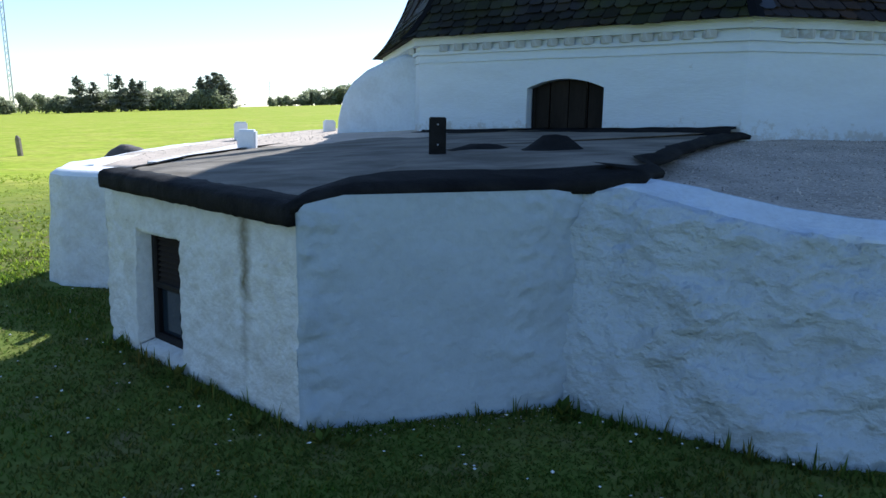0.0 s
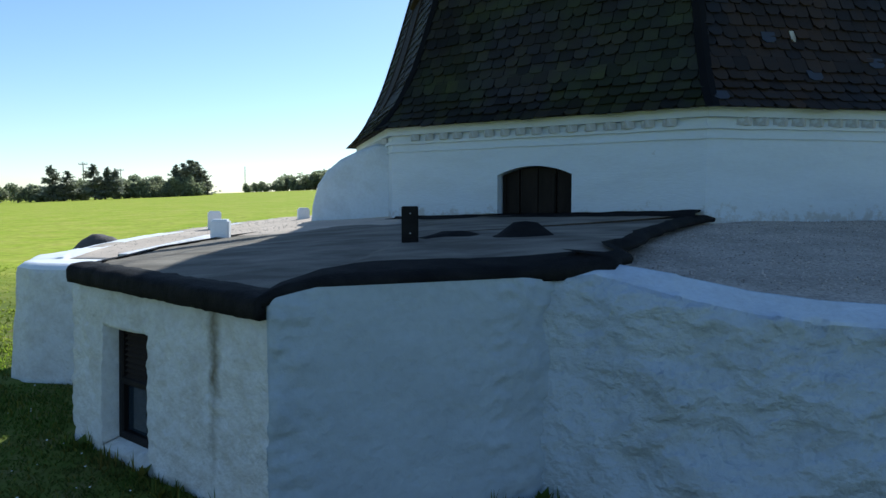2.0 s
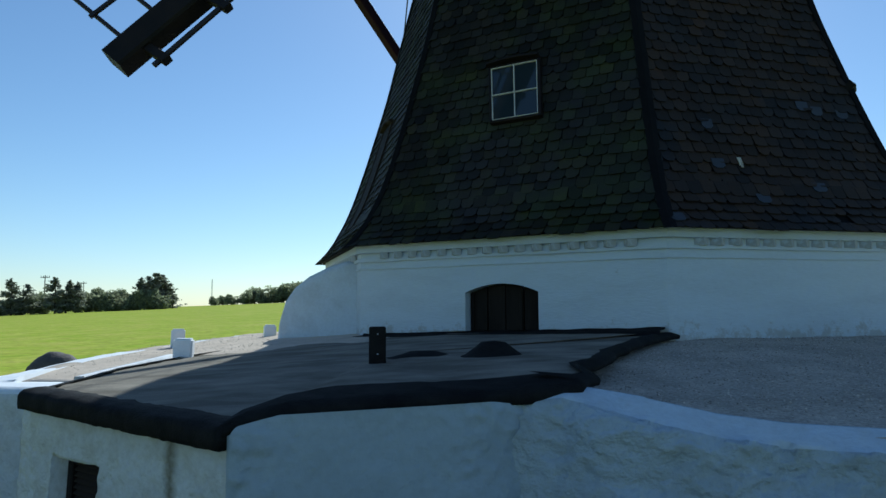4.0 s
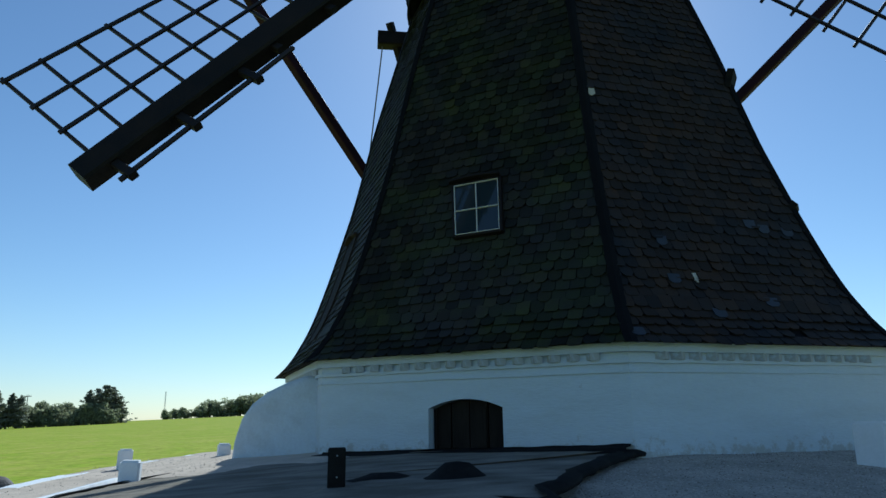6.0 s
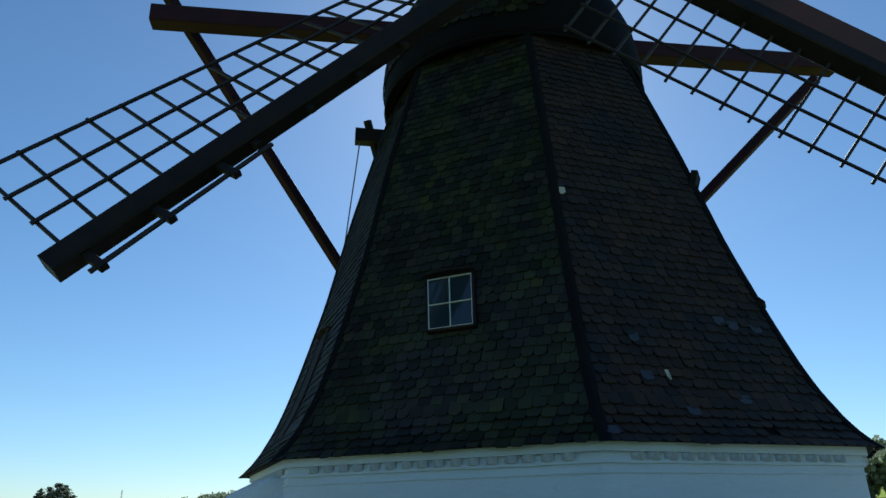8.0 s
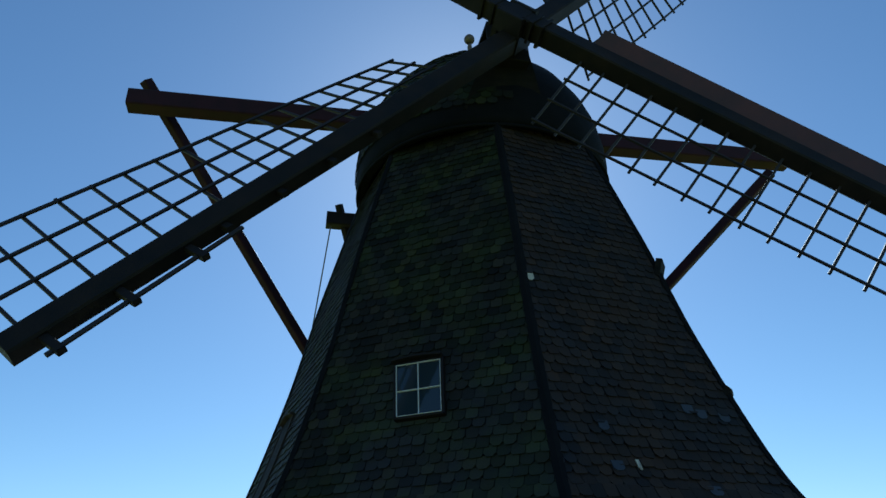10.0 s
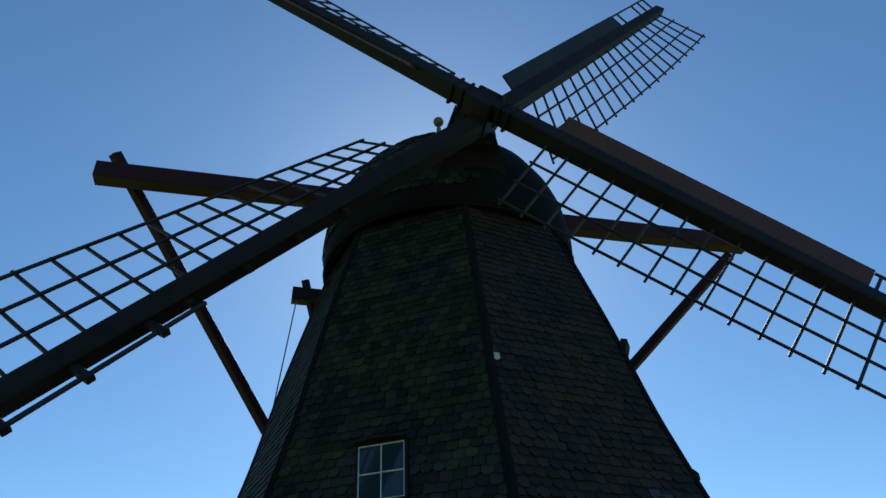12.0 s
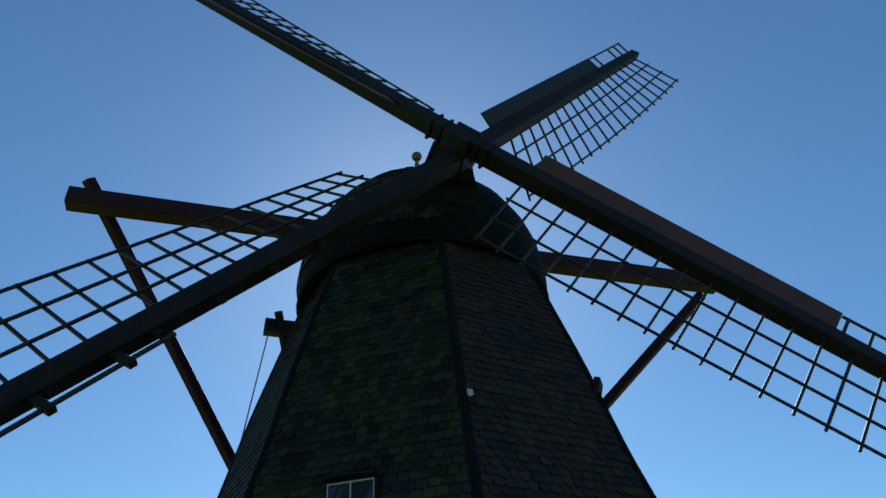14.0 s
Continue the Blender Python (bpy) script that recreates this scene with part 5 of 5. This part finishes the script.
# short white posts on the terrace
def post(x, y, z0, z1, w, d, turn, label):
    bm = bmesh.new()
    box(bm, (-w / 2, -d / 2, -0.15), (w / 2, d / 2, z1 - z0), 0.025)
    for v in bm.verts:
        v.co += Vector((1, 0.6, 0.4)) * lump(v.co + Vector((x, y, 0)), 0.15, 0.012)
    ob = part("stone_post", bm, LIME_COPING, None, "", smooth=False)
    ob.matrix_basis = Matrix.Translation((x, y, z0)) @ Matrix.Rotation(turn, 4, "Z") @ Matrix.Rotation(0.02, 4, "Y")
    tagged(ob, label, "post", "white posts on the terrace")


post(-2.63, 9.24, 1.45, 1.755, 0.245, 0.22, 0.15, "short square whitewashed stone post on the gravel")
post(-3.37, 11.5, 1.50, 1.82, 0.21, 0.22, 0.3, "short slimmer whitewashed stone post by the terrace rim")
post(-2.05, 12.45, 1.58, 1.855, 0.21, 0.22, 0.3, "short whitewashed stone post near the wing wall")
post(5.88, 7.0, 1.22, 2.12, 0.42, 0.4, 0.25, "tall whitewashed stone post before the mill wall")

# boulder and weathered post on the lawn
bm = bmesh.new()
bmesh.ops.create_icosphere(bm, subdivisions=4, radius=1)
for v in bm.verts:
    c = v.co.copy()
    v.co = Vector((c.x * 0.72, c.y * 0.6, c.z * 0.78 + 0.25)) * (1 + 0.12 * noise.noise(c * 1.3) + 0.04 * noise.noise(c * 4))
ob = part("boulder", bm, STONE, None, "", smooth=True)
ob.location = (-8.22, 18.0, 0.05)
tagged(ob, "dark rounded boulder lying on the grass", "boulder")
bm = bmesh.new()
beam(bm, (0, 0, -0.2), (-0.06, 0, 0.75), 0.2, 0.17, bevel=0.03)
beam(bm, (-0.06, 0, 0.74), (-0.09, 0, 0.86), 0.19, 0.16, w2=0.09, h2=0.08, bevel=0.03)
ob = part("field_post", bm, GRANITE)
ob.location = (-17.8, 28.9, ground_height(-17.8, 28.9))
tagged(ob, "weathered leaning post standing in the grass", "post")

# ---- grass blades, weeds and daisies ----
rng = random.Random(21)


def inside_buildings(x, y):
    p = Vector((x, y, 0))
    if x > -3.08 and (p - P0).dot(out) < 0.05 and (p - Q0).dot(so) < 0.05 and y > 4.0:
        return True
    if x > 0.75 and (p - Vector((0.75, 4.5, 0))).dot(Vector((0.45, 0.89, 0))) > 0.0:
        return True
    if y > 7.5 and x > -4.6:
        return True
    return False


vs, fs_ = [], []
made = 0
while made < 150000:
    d = 0.5 + 10.6 * rng.random() ** 1.2
    a = radians(rng.gauss(2, 36)) if made % 4 else radians(rng.uniform(-180, 180))
    if made % 4 == 0:
        d = 9 * rng.random() ** 0.6
    x, y = -d * math.sin(a), d * math.cos(a)
    if inside_buildings(x, y):
        continue
    made += 1
    patch = noise.noise(Vector((x * 0.9, y * 0.9, 3)))
    near_wall = max(0.0, 1 - abs((Vector((x, y, 0)) - P0).dot(out)) / 0.25) if x < -0.8 else max(0.0, 1 - abs((Vector((x, y, 0)) - Q0).dot(so)) / 0.25) * (x < 0.9)
    h = rng.uniform(0.014, 0.042) * (1 + 0.6 * patch) * (1 + 0.8 * near_wall)
    w = rng.uniform(0.003, 0.006) * (1 + d / 8)
    t = rng.uniform(0, 6.28)
    ex, ey = math.cos(t) * w, math.sin(t) * w
    bx, by = rng.uniform(-0.04, 0.04), rng.uniform(-0.04, 0.04)
    z = ground_height(x, y) - 0.004
    base = len(vs)
    vs += [(x - ex, y - ey, z), (x + ex, y + ey, z), (x + bx * 0.4 + ex * 0.6, y + by * 0.4 + ey * 0.6, z + h * 0.65), (x + bx * 0.4 - ex * 0.6, y + by * 0.4 - ey * 0.6, z + h * 0.65), (x + bx, y + by, z + h)]
    fs_ += [(base, base + 1, base + 2, base + 3), (base + 3, base + 2, base + 4)]
me = bpy.data.meshes.new("grass_blades")
me.from_pydata(vs, [], fs_)
me.materials.append(BLADE)
tagged(new("grass_blades", me), "short green grass with bare patches", "grass", kind="stuff")

# tufts over the open field
vs, fs_ = [], []
for i in range(11000):
    d = 7.5 + 17 * rng.random() ** 1.3
    a = radians(rng.uniform(4, 42))
    x, y = -d * math.sin(a), d * math.cos(a)
    if x > -4.9 and y < 24:
        continue
    h = rng.uniform(0.03, 0.08) * (1 + 0.6 * noise.noise(Vector((x * 0.15, y * 0.15, 5))))
    z = ground_height(x, y) - 0.02
    for k in range(2):
        t = rng.uniform(0, 6.28)
        w = rng.uniform(0.01, 0.03) * (1 + 0.03 * d)
        ex, ey = math.cos(t) * w, math.sin(t) * w
        base = len(vs)
        vs += [(x - ex, y - ey, z), (x + ex, y + ey, z), (x + rng.uniform(-0.06, 0.06), y + rng.uniform(-0.06, 0.06), z + h)]
        fs_ += [(base, base + 1, base + 2)]
me = bpy.data.meshes.new("field_grass")
me.from_pydata(vs, [], fs_)
me.materials.append(TUFT)
tagged(new("field_grass", me), "sunlit tufts of grass over the field", "grass", kind="stuff")

# taller weeds along the foot of the walls
vs, fs_ = [], []
for i in range(520):
    f = rng.random()
    if i % 3 == 0:
        p = P0.lerp(P1, f) + out * rng.uniform(0.06, 0.22)
    elif i % 3 == 1:
        p = Q0.lerp(Q1, f) + so * rng.uniform(0.06, 0.16)
    else:
        p = Vector((0.85, 4.42, 0)).lerp(Vector((2.9, 3.36, 0)), f) + Vector((-0.3, -1, 0)) * rng.uniform(0.05, 0.16)
    if i % 3 == 1 and rng.random() < 0.6:
        continue
    tall = rng.uniform(0.05, 0.13) if rng.random() < 0.85 else rng.uniform(0.12, 0.24)
    for k in range(3):
        t, lean_ = rng.uniform(0, 6.28), rng.uniform(0.01, 0.07)
        h = tall * rng.uniform(0.6, 1)
        w = rng.uniform(0.004, 0.009)
        x, y, z = p.x + rng.uniform(-0.02, 0.02), p.y + rng.uniform(-0.02, 0.02), -0.02
        ex, ey = math.cos(t) * w, math.sin(t) * w
        bx, by = math.sin(t) * lean_, -math.cos(t) * lean_
        base = len(vs)
        vs += [(x - ex, y - ey, z), (x + ex, y + ey, z), (x + bx * 0.4 + ex * 0.7, y + by * 0.4 + ey * 0.7, z + h * 0.6), (x + bx * 0.4 - ex * 0.7, y + by * 0.4 - ey * 0.7, z + h * 0.6), (x + bx, y + by, z + h)]
        fs_ += [(base, base + 1, base + 2, base + 3), (base + 3, base + 2, base + 4)]
me = bpy.data.meshes.new("weeds")
me.from_pydata(vs, [], fs_)
me.materials.append(BLADE)
tagged(new("weeds", me), "tall weeds and grass stems along the foot of the walls", "weeds", kind="stuff")

# broad-leaved weeds in the corners
for x, y, s, seed in ((0.83, 4.30, 0.16, 1), (-0.72, 3.86, 0.13, 2), (-2.0, 4.86, 0.14, 3), (-1.75, 4.55, 0.12, 4), (-0.55, 3.82, 0.1, 5), (-1.2, 4.05, 0.12, 6), (-2.75, 5.5, 0.15, 7)):
    r2 = random.Random(seed)
    bm = bmesh.new()
    for k in range(9):
        t, el, L = r2.uniform(0, 6.28), r2.uniform(0.3, 1.2), s * r2.uniform(0.7, 1.2)
        d = Vector((math.cos(t) * math.cos(el), math.sin(t) * math.cos(el), math.sin(el)))
        sd = Vector((-math.sin(t), math.cos(t), 0)) * L * 0.22
        o = Vector((x, y, 0))
        q = [o, o + d * L * 0.45 + sd, o + d * L + Vector((0, 0, -0.15 * L)), o + d * L * 0.45 - sd]
        bm.faces.new([bm.verts.new(v) for v in q])
    tagged(part("dock_plant", bm, BLADE), "broad-leaved green weed at the foot of the wall", "weed", "broad-leaved weeds")

items = []
while len(items) < 170:
    d = 2.4 + 6 * rng.random()
    a = radians(rng.uniform(-40, 45))
    x, y = -d * math.sin(a), d * math.cos(a)
    if inside_buildings(x, y):
        continue
    s = rng.uniform(0.008, 0.013)
    items.append(Matrix.Translation((x, y, ground_height(x, y) + rng.uniform(0.03, 0.06))) @ Matrix.Rotation(rng.uniform(-0.5, 0.5), 4, "X") @ Matrix.Diagonal((s, s, s * 0.5, 1)))
scatter_mesh("daisies", items, PETAL, octa, octa_f, "small white daisies scattered in the grass", "flowers")


items = []
for i in range(130):
    p = Q0.lerp(Q1, rng.uniform(0.02, 0.85)) + so * (0.06 + abs(rng.gauss(0, 0.09)))
    s = rng.uniform(0.004, 0.012)
    items.append(Matrix.Translation((p.x, p.y, ground_height(p.x, p.y) + 0.008 + s * 0.3)) @ Matrix.Rotation(rng.uniform(0, 6), 4, "Z") @ Matrix.Diagonal((s, s * 0.7, s * 0.6, 1)))
scatter_mesh("lime_crumbs", items, PEBBLE, octa, octa_f, "crumbs of flaked lime lying along the wall's foot", "rubble")


# ---- distance: trees, masts, buildings ----
def conifer(seed, height, spread):
    r2 = random.Random(seed)
    t = thing("conifer_tree", "dark green conifer in the far tree row", "tree", "far tree row")
    bm = bmesh.new()
    beam(bm, (0, 0, -0.5), (0, 0, height * 0.9), 0.5, 0.5, w2=0.1, h2=0.1)
    for k in range(10):
        z = height * (0.2 + 0.07 * k)
        a = r2.uniform(0, 6.28)
        beam(bm, (0, 0, z), (math.cos(a) * spread * (1 - z / height), math.sin(a) * spread * (1 - z / height), z + 0.3), 0.15, 0.15, w2=0.04, h2=0.04)
    part("trunk", bm, BARK, t)
    bm = bmesh.new()
    for k in range(80):
        f = (k + r2.random()) / 80
        z = height * (0.05 + 0.93 * f)
        a = r2.uniform(0, 6.28)
        reach = spread * 1.25 * (1 - f) ** 0.6 * r2.uniform(0.35, 1.2) + 0.25
        dr = Vector((math.cos(a), math.sin(a), r2.uniform(-0.15, 0.35)))
        sd = Vector((-math.sin(a), math.cos(a), 0))
        for q in range(11):
            g_ = r2.uniform(0.15, 1.0)
            c = Vector((0.09 * z * math.sin(seed), 0.09 * z, z)) + dr * reach * g_ + sd * r2.uniform(-0.35, 0.35) * reach * g_ + Vector((0, 0, r2.uniform(-0.25, 0.25)))
            s = r2.uniform(0.3, 0.85) * (1.15 - 0.4 * f)
            m3 = Euler((r2.uniform(-0.6, 0.6), r2.uniform(-0.6, 0.6), a + r2.uniform(-0.7, 0.7))).to_matrix()
            bm.faces.new([bm.verts.new(c + m3 @ Vector(w) * s) for w in ((-0.6, -0.45, 0.1), (1.0, 0.0, -0.15), (-0.6, 0.45, 0.1))])
            bm.faces.new([bm.verts.new(c + m3 @ Vector(w) * s) for w in ((-0.6, 0, -0.4), (0.9, 0.0, 0.1), (-0.5, 0, 0.5))])
    part("crown", bm, CONIFER, t)
    return t


def broadleaf(seed, height, spread):
    r2 = random.Random(seed)
    t = thing("broadleaf_tree", "green broad-leaved tree in the far tree row", "tree", "far tree row")
    bm = bmesh.new()
    beam(bm, (0, 0, -0.5), (0, 0, height * 0.55), 0.5, 0.5, w2=0.2, h2=0.2)
    lobes = []
    for k in range(12):
        a = r2.uniform(0, 6.28)
        rr = spread * r2.uniform(0.2, 0.75)
        c = Vector((rr * math.cos(a), rr * math.sin(a), height * r2.uniform(0.14, 0.80)))
        lobes.append((c, spread * r2.uniform(0.35, 0.6)))
        beam(bm, (0, 0, height * 0.3), c, 0.2, 0.2, w2=0.05, h2=0.05)
    part("trunk", bm, BARK, t)
    bm = bmesh.new()
    for k in range(1900):
        c0, rad = r2.choice(lobes)
        v = Vector((r2.gauss(0, 1), r2.gauss(0, 1), r2.gauss(0, 0.8))).normalized() * rad * r2.uniform(0.5, 1.08)
        c = c0 + v
        s = r2.uniform(0.18, 0.5)
        q = Euler((r2.uniform(0, 6), r2.uniform(0, 6), r2.uniform(0, 6))).to_matrix()
        bm.faces.new([bm.verts.new(c + q @ Vector(w) * s) for w in ((-1, -0.4, 0), (0.2, -0.8, 0.2), (1, 0.1, 0), (0, 0.7, -0.2))])
    part("crown", bm, BROADLEAF, t)
    return t


def at_bearing(az, dist):
    """A place at az degrees to the left of +y and dist metres off."""
    x, y = -dist * math.sin(radians(az)), dist * math.cos(radians(az))
    return x, y, ground_height(x, y)


protos = {("c", i): conifer(100 + i, 10.0, 2.7 + 0.4 * i) for i in range(3)}
protos.update({("b", i): broadleaf(200 + i, 7.0, 3.4 + 0.3 * i) for i in range(3)})
used = set()
rng = random.Random(9)
TREES = [("c", 27.6, 224, 10.2), ("c", 26.9, 224, 8.6), ("b", 28.6, 230, 6.0), ("b", 29.8, 232, 5.5), ("b", 31.0, 236, 6.0), ("b", 32.2, 240, 5.8), ("b", 33.6, 240, 6.2), ("c", 24.9, 222, 10.4), ("c", 24.2, 222, 9.4),
         ("b", 25.8, 228, 6.5), ("c", 23.6, 222, 8.8), ("b", 22.9, 226, 7.2), ("b", 22.2, 228, 7.0), ("b", 21.5, 230, 7.2), ("b", 20.8, 228, 7.0), ("b", 20.1, 230, 7.5), ("c", 19.4, 226, 9.8), ("c", 18.9, 228, 10.2),
         ("c", 18.4, 226, 11.0), ("c", 17.9, 228, 10.6), ("c", 17.4, 226, 9.6), ("c", 16.9, 228, 7.8), ("b", 18.7, 222, 6.5), ("b", 17.8, 222, 6.2), ("b", 13.8, 300, 4.5), ("b", 13.2, 310, 4.8), ("b", 12.5, 300, 5.2),
         ("b", 11.4, 300, 7.0), ("b", 10.7, 305, 7.4), ("b", 10.0, 300, 6.8), ("b", 9.2, 300, 7.5), ("b", 8.4, 305, 8.5), ("b", 7.6, 300, 9.0), ("b", 6.8, 305, 9.5), ("b", 5.8, 300, 10), ("b", 4.8, 300, 10), ("b", 36, 240, 6), ("b", 26.4, 226, 5.0), ("b", 27.3, 226, 5.2), ("b", 24.5, 224, 5.4), ("b", 23.4, 224, 5.6), ("b", 21.1, 224, 5.5), ("b", 19.7, 222, 5.2), ("b", 28.2, 228, 5.0), ("c", 18.1, 232, 9.2),
         ("b", -40.6, 95, 6.2), ("b", -42.0, 96, 6.6), ("b", -43.5, 94, 6.2), ("b", -45.5, 95, 6.5), ("b", -48, 96, 6)]
for kind, az, dist, hgt in TREES:
    key = (kind, rng.randrange(3))
    s = hgt / (10.0 if kind == "c" else 7.0)
    m = Matrix.Translation(at_bearing(az, dist)) @ Matrix.Rotation(rng.uniform(0, 6.28), 4, "Z") @ Matrix.Diagonal((s * rng.uniform(0.85, 1.2), s * rng.uniform(0.85, 1.2), s, 1))
    if key not in used:
        used.add(key)
        protos[key].matrix_basis = m
    else:
        ob = copy_thing(protos[key], Matrix())
        ob.matrix_basis = m
for key, ob in protos.items():
    if key not in used:
        ob.matrix_basis = Matrix.Translation(at_bearing(60, 230))


def lattice_mast(az, dist, height, w, label):
    t = thing("radio_mast", label, "mast")
    bm = bmesh.new()
    for sx, sy in ((-1, -1), (1, -1), (0, 1)):
        beam(bm, (sx * w, sy * w, -1), (sx * w * 0.8, sy * w * 0.8, height), w * 0.30, w * 0.30, bevel=0.01)
    part("leg", bm, STEEL, t)
    bm = bmesh.new()
    k = int(height / (w * 3))
    for i in range(k):
        z0, z1 = height * i / k, height * (i + 1) / k
        for (ax_, ay), (bx_, by) in (((-1, -1), (1, -1)), ((1, -1), (0, 1)), ((0, 1), (-1, -1))):
            p, q = (ax_ * w, ay * w, z0), (bx_ * w, by * w, z1)
            if i % 2:
                p, q = (bx_ * w, by * w, z0), (ax_ * w, ay * w, z1)
            beam(bm, p, q, w * 0.2, w * 0.2, bevel=0.005)
    part("lattice", bm, STEEL, t)
    t.location = at_bearing(az, dist)


lattice_mast(31.75, 420, 110, 0.9, "tall grey lattice radio mast beyond the trees")
lattice_mast(14.0, 700, 27, 0.5, "slender far lattice mast on the horizon")
for az, dist, hgt in ((25.6, 235, 11.5), (23.1, 320, 12.0)):
    t = thing("power_pole", "wooden power pole with a cross arm by the trees", "pole", "power poles")
    bm = bmesh.new()
    beam(bm, (0, 0, -1), (0, 0, hgt), 0.3, 0.3, w2=0.2, h2=0.2)
    part("pole", bm, BARK, t)
    bm = bmesh.new()
    beam(bm, (-1.3, 0, hgt - 0.7), (1.3, 0, hgt - 0.7), 0.18, 0.2)
    for x in (-1.2, -0.5, 0.5, 1.2):
        beam(bm, (x, 0, hgt - 0.6), (x, 0, hgt - 0.2), 0.12, 0.12)
    part("cross_arm", bm, BARK, t)
    t.location = at_bearing(az, dist)

shed = thing("shed", "low far shed with a pale roof beyond the mill", "shed")
bm = bmesh.new()
box(bm, (-7, -3, -0.5), (7, 3, 1.6))
part("wall", bm, BARK, shed)
bm = bmesh.new()
ridge = [bm.verts.new(v) for v in ((-7.3, 0, 2.5), (7.3, 0, 2.5))]
for sy in (-1, 1):
    e = [bm.verts.new(v) for v in ((-7.3, sy * 3.4, 1.55), (7.3, sy * 3.4, 1.55))]
    e2 = [bm.verts.new(v.co + Vector((0, 0, -0.12))) for v in e]
    bm.faces.new((ridge[0], e[0], e[1], ridge[1]))
    bm.faces.new((e[0], e2[0], e2[1], e[1]))
part("roof", bm, MORTAR, shed, "pale sheet roof")
sx_, sy_ = 58 * math.sin(radians(42.5)), 58 * math.cos(radians(42.5))
shed.matrix_basis = Matrix.Translation((sx_, sy_, 0.6)) @ Matrix.Rotation(radians(-40), 4, "Z")
